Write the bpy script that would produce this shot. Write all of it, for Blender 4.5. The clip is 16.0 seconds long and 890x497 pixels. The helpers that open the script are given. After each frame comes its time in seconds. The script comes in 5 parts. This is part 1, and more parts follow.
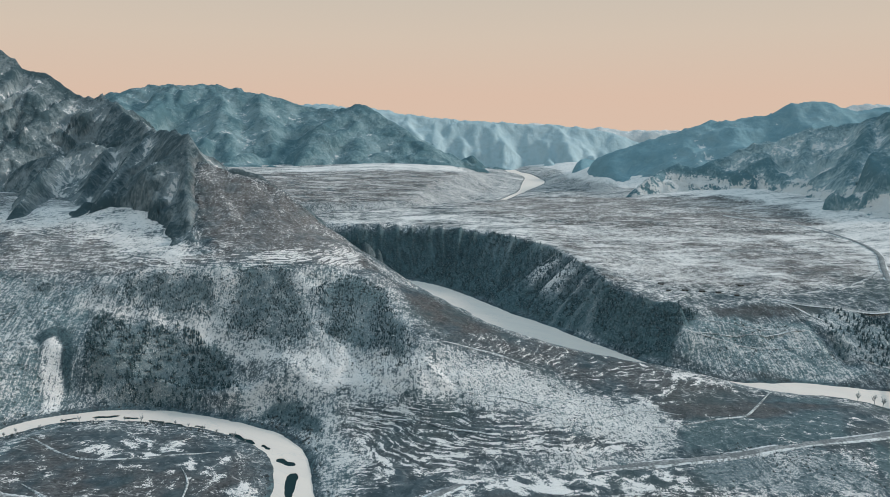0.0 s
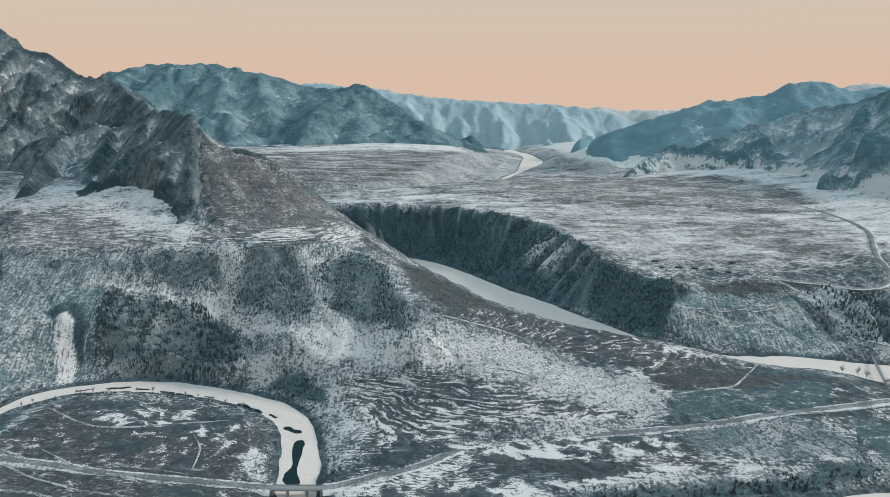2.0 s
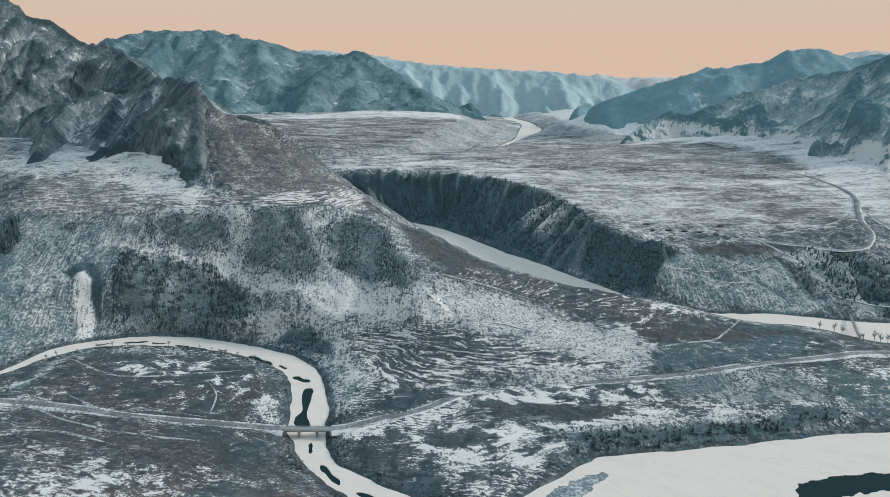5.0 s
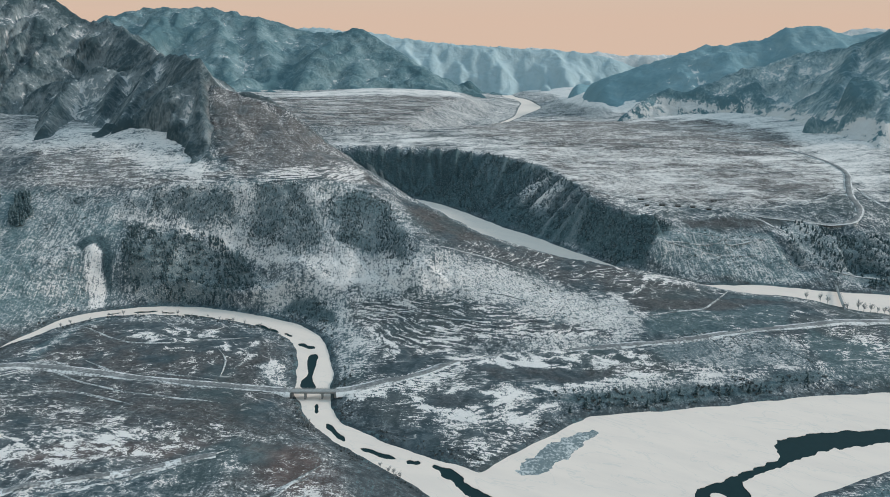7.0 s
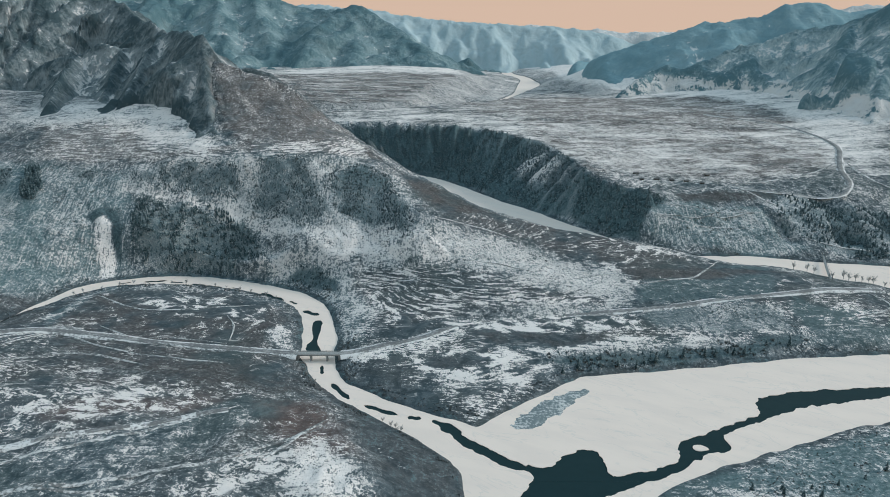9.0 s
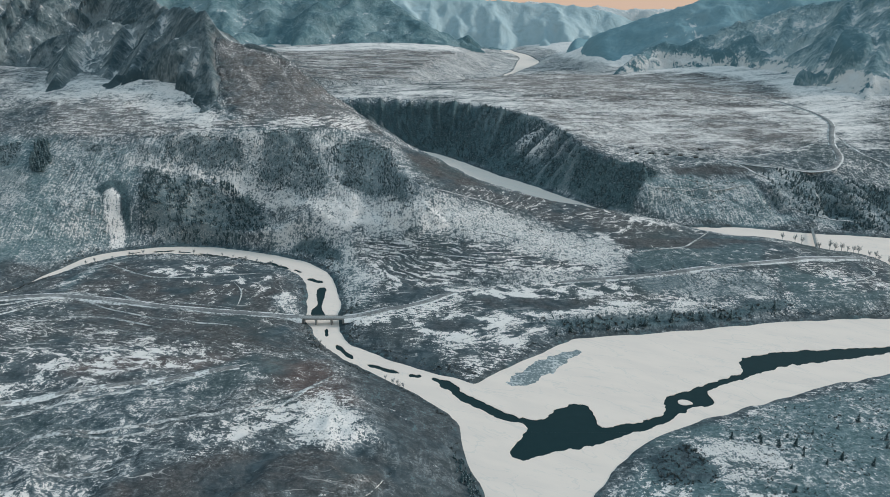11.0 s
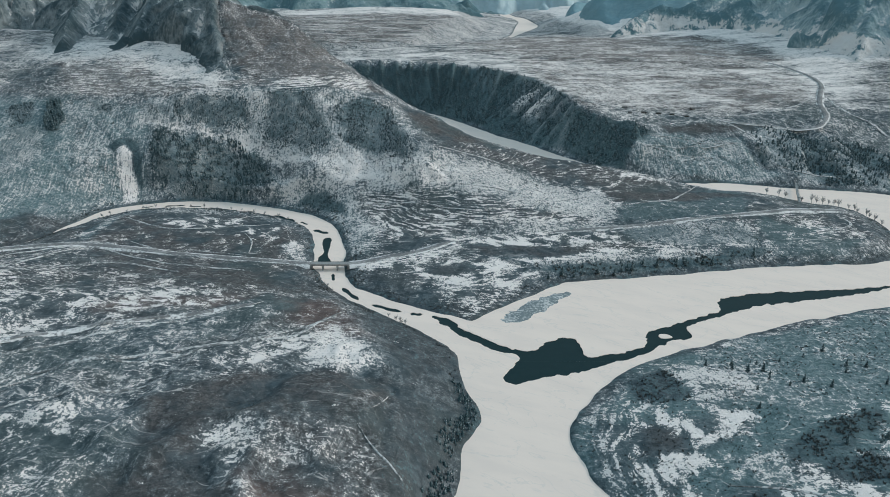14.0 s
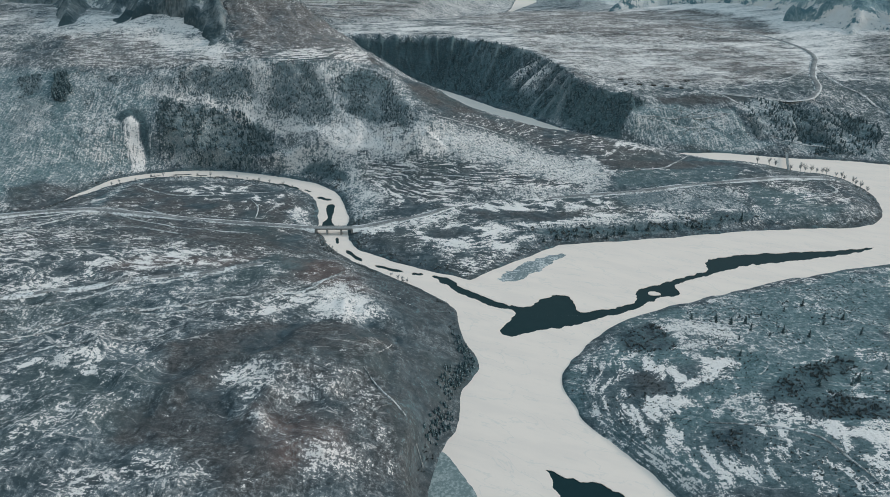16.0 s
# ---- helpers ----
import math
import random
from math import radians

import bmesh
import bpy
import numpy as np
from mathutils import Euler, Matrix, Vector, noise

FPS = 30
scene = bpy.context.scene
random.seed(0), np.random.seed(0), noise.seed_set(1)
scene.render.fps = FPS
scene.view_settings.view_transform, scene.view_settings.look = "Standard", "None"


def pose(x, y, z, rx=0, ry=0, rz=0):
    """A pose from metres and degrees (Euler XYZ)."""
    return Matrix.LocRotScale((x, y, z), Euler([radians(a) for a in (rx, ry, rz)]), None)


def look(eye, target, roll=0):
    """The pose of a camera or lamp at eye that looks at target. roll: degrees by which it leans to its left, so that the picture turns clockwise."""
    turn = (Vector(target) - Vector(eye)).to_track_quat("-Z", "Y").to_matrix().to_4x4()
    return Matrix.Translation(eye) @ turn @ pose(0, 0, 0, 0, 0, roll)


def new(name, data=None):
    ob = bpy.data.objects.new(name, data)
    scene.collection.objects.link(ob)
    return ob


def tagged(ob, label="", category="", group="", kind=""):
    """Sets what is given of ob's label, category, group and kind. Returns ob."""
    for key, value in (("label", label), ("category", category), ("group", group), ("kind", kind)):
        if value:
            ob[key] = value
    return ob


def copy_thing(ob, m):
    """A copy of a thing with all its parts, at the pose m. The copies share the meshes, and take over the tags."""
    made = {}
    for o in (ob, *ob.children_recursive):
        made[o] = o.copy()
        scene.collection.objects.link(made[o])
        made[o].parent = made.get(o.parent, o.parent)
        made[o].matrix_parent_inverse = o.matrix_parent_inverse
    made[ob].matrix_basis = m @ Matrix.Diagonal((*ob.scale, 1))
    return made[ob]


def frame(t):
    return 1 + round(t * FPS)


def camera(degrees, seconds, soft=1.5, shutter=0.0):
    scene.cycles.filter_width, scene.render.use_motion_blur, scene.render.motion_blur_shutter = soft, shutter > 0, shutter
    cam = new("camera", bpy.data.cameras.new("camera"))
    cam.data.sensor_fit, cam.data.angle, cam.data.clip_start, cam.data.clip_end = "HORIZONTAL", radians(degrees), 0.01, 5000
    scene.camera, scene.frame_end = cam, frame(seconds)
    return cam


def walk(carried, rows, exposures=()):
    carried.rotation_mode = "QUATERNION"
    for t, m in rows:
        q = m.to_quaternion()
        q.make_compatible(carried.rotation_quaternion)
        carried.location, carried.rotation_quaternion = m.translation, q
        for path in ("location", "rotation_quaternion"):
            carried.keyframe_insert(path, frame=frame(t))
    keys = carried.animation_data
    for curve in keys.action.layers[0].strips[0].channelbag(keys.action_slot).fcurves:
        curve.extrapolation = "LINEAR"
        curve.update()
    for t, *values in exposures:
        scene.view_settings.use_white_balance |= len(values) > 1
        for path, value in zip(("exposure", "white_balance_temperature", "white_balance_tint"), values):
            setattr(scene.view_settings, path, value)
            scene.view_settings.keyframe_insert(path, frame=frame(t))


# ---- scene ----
# ---- camera and walk ----
cam = camera(66.0, 16.0, soft=0.7)
PATH = [
    (0.00, 0.53, 0.52, 323.46, 79.173, -0.335, 0.070),
    (0.50, 0.23, -5.58, 323.97, 78.770, -0.343, 0.044),
    (1.00, -0.03, -11.84, 324.43, 78.361, -0.350, 0.020),
    (1.50, -0.23, -18.24, 324.82, 77.945, -0.356, -0.002),
    (2.00, -0.38, -24.77, 325.15, 77.523, -0.362, -0.023),
    (2.50, -0.49, -31.42, 325.43, 77.098, -0.367, -0.041),
    (3.00, -0.57, -38.19, 325.64, 76.669, -0.371, -0.059),
    (3.50, -0.61, -45.06, 325.80, 76.237, -0.374, -0.075),
    (4.00, -0.61, -52.03, 325.91, 75.802, -0.377, -0.089),
    (4.75, -0.57, -62.65, 325.96, 75.148, -0.379, -0.109),
    (5.50, -0.47, -73.46, 325.90, 74.493, -0.380, -0.128),
    (6.25, -0.34, -84.44, 325.73, 73.837, -0.379, -0.145),
    (6.50, -0.28, -88.14, 325.65, 73.619, -0.378, -0.150),
    (7.00, -0.17, -95.58, 325.45, 73.182, -0.376, -0.161),
    (7.50, -0.05, -103.08, 325.20, 72.747, -0.373, -0.172),
    (8.00, 0.07, -110.65, 324.91, 72.313, -0.370, -0.182),
    (8.50, 0.20, -118.27, 324.57, 71.879, -0.365, -0.193),
    (9.00, 0.32, -125.96, 324.19, 71.447, -0.361, -0.204),
    (9.75, 0.49, -137.60, 323.54, 70.801, -0.352, -0.221),
    (10.50, 0.64, -149.38, 322.81, 70.157, -0.342, -0.240),
    (11.25, 0.74, -161.31, 321.98, 69.514, -0.330, -0.260),
    (11.50, 0.77, -165.32, 321.69, 69.300, -0.326, -0.268),
    (12.00, 0.80, -173.39, 321.08, 68.872, -0.316, -0.284),
    (12.50, 0.81, -181.53, 320.43, 68.443, -0.307, -0.300),
    (13.00, 0.78, -189.75, 319.75, 68.013, -0.296, -0.319),
    (13.50, 0.72, -198.06, 319.04, 67.583, -0.285, -0.339),
    (14.00, 0.62, -206.45, 318.30, 67.150, -0.273, -0.360),
    (14.50, 0.48, -214.95, 317.52, 66.714, -0.261, -0.384),
    (15.00, 0.30, -223.54, 316.72, 66.275, -0.248, -0.409),
    (15.50, 0.07, -232.25, 315.89, 65.831, -0.234, -0.437),
    (16.00, -0.21, -241.08, 315.04, 65.382, -0.220, -0.467),
]
walk(cam, [(t, pose(x, y, z, rx, ry, rz)) for t, x, y, z, rx, ry, rz in PATH], [(0.0, 0.02, 6370, 8), (8.0, -0.04, 6370, 8), (16.0, -0.13, 6370, 8)])

# ---- sky and sun ----
world = bpy.data.worlds.new("dusk_sky")
scene.world = world
world.use_nodes = True
wn, wl = world.node_tree.nodes, world.node_tree.links
wn.clear()
w_out = wn.new("ShaderNodeOutputWorld")
w_bg = wn.new("ShaderNodeBackground")
w_tc = wn.new("ShaderNodeTexCoord")
w_sep = wn.new("ShaderNodeSeparateXYZ")
w_ramp = wn.new("ShaderNodeValToRGB")
wl.new(w_tc.outputs["Generated"], w_sep.inputs[0])
wl.new(w_sep.outputs["Z"], w_ramp.inputs[0])
wl.new(w_ramp.outputs[0], w_bg.inputs[0])
wl.new(w_bg.outputs[0], w_out.inputs[0])
els = w_ramp.color_ramp.elements
els[0].position, els[0].color = 0.0, (0.74, 0.53, 0.41, 1)
els[1].position, els[1].color = 1.0, (0.40, 0.65, 0.84, 1)
for p, c in ((0.03, (0.74, 0.53, 0.41, 1)), (0.11, (0.69, 0.56, 0.45, 1)), (0.20, (0.60, 0.54, 0.46, 1)), (0.42, (0.50, 0.60, 0.64, 1))):
    e = els.new(p)
    e.color = c
w_bg.inputs[1].default_value = 0.95
sun = new("sun", bpy.data.lights.new("sun", "SUN"))
sun.data.energy, sun.data.angle, sun.data.color = 2.5, radians(10), (1.0, 0.95, 0.90)
sun.matrix_world = look((1000, 120, 410), (0, 0, 0))

# ---- terrain: landform lines, heights and masks ----
def grid_noise(x, y, seed):
    """Smooth value noise between -1 and 1 at unit spacing."""
    xi, yi = np.floor(x).astype(np.int64), np.floor(y).astype(np.int64)
    fx, fy = x - xi, y - yi
    fx, fy = fx * fx * fx * (fx * (fx * 6 - 15) + 10), fy * fy * fy * (fy * (fy * 6 - 15) + 10)

    def h(a, b):
        n = (a * 374761393 + b * 668265263 + seed * 974634521) & 0xFFFFFFFF
        n = ((n ^ (n >> 13)) * 1274126177) & 0xFFFFFFFF
        return ((n ^ (n >> 16)) & 0xFFFF) / 32767.5 - 1

    top = h(xi, yi) * (1 - fx) + h(xi + 1, yi) * fx
    bot = h(xi, yi + 1) * (1 - fx) + h(xi + 1, yi + 1) * fx
    return top * (1 - fy) + bot * fy


def fbm(x, y, size, octaves=4, seed=1, ridged=False):
    total, amp, norm = 0.0, 1.0, 0.0
    for k in range(octaves):
        c, s = math.cos(0.6 * k), math.sin(0.6 * k)
        n = grid_noise((x * c - y * s) / size * 2 ** k + 17.3 * k, (x * s + y * c) / size * 2 ** k - 9.1 * k, seed + k)
        if ridged:
            n = 1 - 2 * np.abs(n)
        total, norm, amp = total + amp * n, norm + amp, amp * 0.5
    return total / norm


def smooth(a, b, v):
    t = np.clip((v - a) / (b - a), 0, 1)
    return t * t * (3 - 2 * t)


def curve(points, step=8.0, closed=False):
    """A Catmull-Rom line through the points, at about even steps."""
    p = np.array(points, float)
    n, out = len(p), []
    for i in range(n if closed else n - 1):
        if closed:
            a, b, c, d = p[i - 1], p[i], p[(i + 1) % n], p[(i + 2) % n]
        else:
            a, b, c, d = p[max(i - 1, 0)], p[i], p[i + 1], p[min(i + 2, n - 1)]
        k = max(2, int(np.linalg.norm(c[:2] - b[:2]) / step))
        for t in np.arange(k) / k:
            out.append(0.5 * (2 * b + (c - a) * t + (2 * a - 5 * b + 4 * c - d) * t * t + (3 * b - a - 3 * c + d) * t ** 3))
    if not closed:
        out.append(p[-1])
    return np.array(out)


def line_distance(x, y, line, closed=False):
    """Distance to a line, the nearest place along it (metres) and the nearest point's third value."""
    p = np.vstack([line, line[:1]]) if closed else line
    best, along, third = np.full(x.shape, 1e9), np.zeros(x.shape), np.zeros(x.shape)
    s = 0.0
    for a, b in zip(p[:-1], p[1:]):
        d = b[:2] - a[:2]
        l2 = float(d @ d) + 1e-9
        t = np.clip(((x - a[0]) * d[0] + (y - a[1]) * d[1]) / l2, 0, 1)
        e = np.hypot(x - a[0] - t * d[0], y - a[1] - t * d[1])
        m = e < best
        best = np.where(m, e, best)
        along = np.where(m, s + t * math.sqrt(l2), along)
        if len(a) > 2:
            third = np.where(m, a[2] + t * (b[2] - a[2]), third)
        s += math.sqrt(l2)
    return best, along, third


def inside(x, y, poly):
    m = np.zeros(x.shape, bool)
    for a, b in zip(poly, np.roll(poly, -1, axis=0)):
        if a[1] != b[1]:
            m ^= ((a[1] > y) != (b[1] > y)) & (x < (b[0] - a[0]) * (y - a[1]) / (b[1] - a[1]) + a[0])
    return m


def signed(x, y, poly):
    """Distance to a polygon's edge, below zero inside it."""
    d = line_distance(x, y, poly, True)[0]
    return np.where(inside(x, y, poly), -d, d)


def river_level(y):
    return 0.03 * (np.clip(y, 720, 1300) - 720) + 0.004 * np.maximum(0, y - 1300)


# banks of the side river, upstream to mouth
SIDE_OUTER = [(-720, 440), (-600, 500), (-500, 570), (-486, 610), (-474, 640), (-461, 676), (-435, 698), (-405, 711), (-370, 719), (-300, 717), (-240, 698),
              (-182, 671), (-147, 640), (-127, 602), (-112, 550), (-106, 510), (-101, 470), (-82, 440), (-56, 421), (-30, 404), (0, 388), (30, 373)]
SIDE_INNER = [(-720, 425), (-600, 483), (-503, 556), (-485, 590), (-468, 616), (-449, 650), (-424, 674), (-395, 686), (-345, 690), (-270, 676), (-212, 652),
              (-174, 618), (-155, 574), (-147, 530), (-143, 500), (-127, 458), (-108, 430), (-78, 401), (-43, 372), (-14, 345), (8, 322)]
# banks of the main river
MAIN_WEST = [(8, 322), (14, 300), (16, 276), (25, 245), (32, 216), (18, 190), (13, 153), (3, 126), (-4, 102), (-8, 76), (0, 30), (20, -60), (30, -300), (-60, -900), (-100, -2600)]
MAIN_EAST = [(1000, 500), (700, 455), (560, 426), (470, 404), (359, 372), (291, 345), (228, 320), (178, 296), (141, 267), (116, 236), (102, 212), (98, 186), (107, 146), (124, 122),
             (146, 79), (166, 30), (180, -60), (170, -300), (100, -900), (60, -2600)]
MAIN_NORTH = [(30, 373), (54, 392), (91, 424), (142, 458), (216, 470), (285, 482), (350, 495), (422, 503), (492, 508), (526, 521), (554, 554), (578, 616), (576, 680), (555, 706), (526, 716), (474, 758), (424, 768), (364, 790), (319, 815), (271, 842), (208, 895), (144, 942)]
MAIN_NORTH += [(98, 962), (60, 1035), (10, 1110), (-50, 1195), (-100, 1235), (-200, 1275), (-370, 1360), (-450, 1520), (-440, 1650), (-340, 1750), (-200, 1795), (-70, 1850), (30, 1970), (90, 2150), (170, 2450), (290, 2800), (322, 2960), (360, 3220), (398, 3470), (388, 3680), (345, 3850), (330, 4300)]
MAIN_FAR = [(1000, 590), (820, 680), (720, 735), (622, 768), (538, 782), (449, 804), (371, 806), (335, 822), (293, 846), (247, 899), (198, 966), (150, 1032), (108, 1080), (62, 1150), (0, 1232), (-60, 1278), (-110, 1300)]
MAIN_FAR += [(-190, 1325), (-330, 1400), (-405, 1530), (-395, 1630), (-320, 1710), (-190, 1750), (-45, 1805), (62, 1940), (116, 2135), (194, 2440), (314, 2785), (372, 2945), (468, 3225), (472, 3470), (458, 3700), (415, 3850), (390, 4300)]
side_outer, side_inner = curve(SIDE_OUTER, 8), curve(SIDE_INNER, 8)
main_west, main_east, main_north, main_far = (curve(c, 11) for c in (MAIN_WEST, MAIN_EAST, MAIN_NORTH, MAIN_FAR))
fine = [curve(c, 5.5) for c in (SIDE_OUTER, MAIN_NORTH, MAIN_FAR, MAIN_EAST, MAIN_WEST, SIDE_INNER)]
RIVER = np.vstack([fine[0], fine[1][1:], fine[2][::-1], fine[3][1:], fine[4][::-1], fine[5][::-1][1:]])
# banks are ragged at the scale of bushes and slumps
RIVER = RIVER + np.column_stack([fbm(RIVER[:, 0], RIVER[:, 1], 17, 3, 301), fbm(RIVER[:, 0], RIVER[:, 1], 17, 3, 311)]) * 3.0



def shore(x, y):
    """Distance to the rivers' edge, below zero on them: exact near it, worked out tile by tile."""
    x, y = np.asarray(x, float), np.asarray(y, float)
    shape, x, y = x.shape, x.ravel(), y.ravel()
    out = np.full(x.shape, 400.0)
    p, q = RIVER, np.roll(RIVER, -1, axis=0)
    lo, hi = np.minimum(p, q), np.maximum(p, q)
    tile = 160.0
    key = np.floor(x / tile).astype(int) * 10000 + np.floor(y / tile).astype(int)
    order = np.argsort(key, kind="stable")
    for ids in np.split(order, np.flatnonzero(np.diff(key[order])) + 1):
        if not len(ids):
            continue
        tx, ty = x[ids], y[ids]
        near = (hi[:, 0] > tx.min() - 65) & (lo[:, 0] < tx.max() + 65) & (hi[:, 1] > ty.min() - 65) & (lo[:, 1] < ty.max() + 65)
        d = np.full(tx.shape, 400.0)
        for a, b in zip(p[near], q[near]):
            e = b - a
            t = np.clip(((tx - a[0]) * e[0] + (ty - a[1]) * e[1]) / (e @ e + 1e-9), 0, 1)
            d = np.minimum(d, np.hypot(tx - a[0] - t * e[0], ty - a[1] - t * e[1]))
        level = (hi[:, 1] > ty.min()) & (lo[:, 1] <= ty.max()) & (hi[:, 0] > tx.min())
        wet = np.zeros(tx.shape, bool)
        for a, b in zip(p[level], q[level]):
            if a[1] != b[1]:
                wet ^= ((a[1] > ty) != (b[1] > ty)) & (tx < (b[0] - a[0]) * (ty - a[1]) / (b[1] - a[1]) + a[0])
        out[ids] = np.where(wet, -d, d)
    return out.reshape(shape)


# landform lines: x, y, height
LANDFORMS = []


def landform(*places):
    """A line on the land: x, y and height at places along it."""
    LANDFORMS.append(list(places))


# brow of the wooded slope, and the bench behind it up to the mountain's foot
landform((-1200, 900, 120), (-850, 900, 118), (-700, 890, 116), (-601, 880, 118), (-522, 888, 123), (-387, 864, 129), (-304, 858, 131), (-209, 860, 131), (-146, 871, 128), (-115, 876, 122))
landform((-1500, 1500, 175), (-790, 1300, 175), (-611, 1100, 170), (-540, 1085, 182), (-478, 1085, 185), (-440, 1035, 174), (-395, 980, 157), (-345, 918, 141))
landform((-620, 960, 138), (-520, 950, 142), (-430, 930, 139))
# brown flank of the mountain that runs out into the spur
landform((-418, 1130, 280), (-378, 1105, 247), (-340, 1098, 240), (-283, 1092, 223), (-233, 1068, 195), (-196, 1052, 169))
landform((-402, 1090, 246), (-382, 1040, 208), (-358, 975, 170), (-332, 925, 146))
landform((-330, 1070, 222), (-310, 1020, 189), (-290, 960, 160), (-270, 905, 139))
landform((-262, 1045, 196), (-235, 990, 168), (-212, 930, 146))
# spur that falls from the shoulder towards the bend
landform((-171, 1048, 154), (-112, 939, 130), (-66, 891, 110), (-29, 893, 94), (17, 850, 78), (56, 825, 66), (79, 810, 59), (125, 799, 52), (170, 788, 46), (216, 783, 40), (268, 775, 34), (346, 738, 25), (434, 686, 17), (490, 655, 13))
landform((-115, 876, 122), (-80, 845, 109), (-45, 780, 92), (-13, 725, 84), (30, 735, 66), (89, 735, 51), (131, 722, 41), (222, 680, 31), (330, 650, 24))
# middle of the hill
landform((-515, 727, 48), (-451, 762, 64), (-282, 715, 54), (-196, 712, 48), (-89, 692, 42), (-22, 692, 70))
landform((-105, 647, 14), (-18, 634, 21), (48, 652, 38), (143, 622, 26), (260, 625, 21))
landform((-480, 690, 8), (-440, 722, 9), (-370, 738, 9), (-290, 735, 9), (-220, 712, 9), (-150, 668, 8), (-100, 600, 7), (-86, 540, 7))
# road across the point, and the bluff over the ice
landform((-101, 487, 7), (-70, 499, 8), (-21, 519, 9), (13, 546, 10), (37, 556, 11), (109, 564, 13), (183, 574, 15), (260, 585, 17), (329, 604, 19), (412, 622, 20), (470, 640, 17))
landform((-86, 478, 6), (-38, 440, 6), (30, 440, 8), (66, 478, 10), (119, 490, 11), (177, 503, 13), (263, 515, 14), (351, 525, 15), (430, 532, 15), (500, 545, 12), (535, 575, 11), (553, 620, 10), (545, 670, 9))
# field inside the meander and the slopes above it
landform((-720, 400, 20), (-560, 470, 14), (-470, 560, 9), (-400, 640, 7), (-300, 640, 7), (-215, 610, 7), (-180, 560, 8), (-165, 500, 7), (-150, 440, 10))
landform((-620, 430, 26), (-431, 508, 20), (-389, 514, 17), (-289, 501, 12), (-205, 493, 9), (-138, 487, 7))
landform((-700, 330, 44), (-399, 425, 26), (-252, 400, 22), (-137, 372, 22), (-98, 375, 20))
landform((-700, 240, 58), (-345, 240, 40), (-252, 275, 32), (-160, 300, 28), (-102, 300, 27), (-74, 324, 26))
# brow over the main river and the round hill behind it
landform((-98, 375, 20), (-74, 324, 26), (-52, 285, 29), (-38, 238, 34), (-38, 206, 38), (-45, 162, 42), (-27, 117, 42), (-14, 86, 37), (-11, 40, 32), (0, -40, 36), (-20, -300, 60))
landform((-700, 100, 66), (-273, 111, 52), (-206, 90, 58), (-165, 105, 57), (-139, 135, 55), (-112, 182, 48))
landform((-900, -60, 80), (-400, 0, 66), (-165, 25, 60), (-100, 52, 57), (-70, 60, 52))
# low east bank
landform((900, 400, 20), (560, 375, 9), (439, 347, 7), (334, 324, 7), (239, 286, 7), (164, 248, 7), (129, 207, 6), (125, 150, 7), (150, 90, 8), (190, 20, 10), (210, -300, 14))
landform((900, 300, 32), (500, 260, 16), (348, 250, 13), (246, 238, 11), (195, 162, 11), (220, 60, 16), (260, -300, 24))
landform((1000, 150, 50), (500, 150, 26), (292, 154, 17), (330, 0, 26))
# terrace across the main river: rim, then its flat
landform((-330, 1560, 110), (-300, 1440, 108), (-221, 1392, 106), (-159, 1387, 106), (-98, 1388, 105), (25, 1359, 104), (106, 1314, 102), (138, 1277, 100), (183, 1229, 97), (219, 1144, 91), (247, 1022, 81), (268, 951, 72), (325, 929, 66), (380, 938, 62), (471, 955, 66), (547, 932, 60), (600, 930, 62), (660, 925, 64), (760, 900, 60), (1000, 860, 60))
landform((364, 1265, 94), (432, 1000, 71), (471, 980, 70), (560, 1000, 72), (683, 1038, 78), (794, 1280, 92), (763, 1520, 104))
landform((-290, 1600, 110), (-200, 1600, 111), (-115, 1625, 112), (23, 1720, 112), (130, 1800, 112), (235, 1890, 112), (345, 1885, 112), (500, 1865, 113), (600, 1850, 116))
landform((-330, 1660, 52), (-200, 1680, 48), (-70, 1725, 44), (75, 1815, 42), (190, 1910, 40), (300, 1970, 42), (440, 1965, 58), (540, 1975, 80))
landform((-60, 1500, 111), (316, 1600, 112), (635, 1700, 112), (830, 1700, 117), (900, 1511, 117), (1100, 1400, 124))
# apron under the mountain across the plateau
landform((540, 1905, 116), (620, 1915, 122), (720, 1925, 131), (830, 1925, 137), (930, 1860, 138), (1010, 1740, 136), (1080, 1620, 136), (1200, 1500, 145))
# worn slope below the terrace
landform((298, 850, 40), (330, 868, 44), (366, 880, 46), (443, 885, 47), (500, 872, 47), (537, 880, 46))
landform((295, 860, 22), (350, 842, 18), (420, 832, 17), (505, 826, 18), (584, 818, 16), (680, 800, 14))
landform((560, 860, 34), (653, 863, 44), (760, 820, 34))
# lower terraces far up the valley
landform((330, 2260, 34), (520, 2300, 44))
landform((-1400, 2000, 150), (-900, 1950, 120), (-600, 1880, 100), (-430, 1855, 93), (-290, 1880, 90), (-180, 1910, 89), (-95, 1965, 88), (-70, 2180, 91), (-50, 2420, 95), (0, 2620, 97), (60, 2790, 96), (120, 2950, 88))
landform((60, 2200, 40), (110, 2480, 38), (200, 2790, 40), (230, 2960, 42))
landform((-1600, 3000, 140), (-754, 3000, 104), (-606, 3000, 108), (-358, 3000, 124), (-210, 3000, 126), (13, 3050, 114), (120, 3100, 98))
landform((560, 2560, 46), (530, 2860, 44), (500, 3150, 42))
landform((680, 2520, 72), (640, 2700, 88), (625, 2900, 96), (640, 3080, 98), (700, 3300, 100))
landform((800, 2600, 116), (820, 2900, 118), (860, 3200, 112))
landform((560, 3300, 52), (900, 3600, 92), (700, 4000, 75))
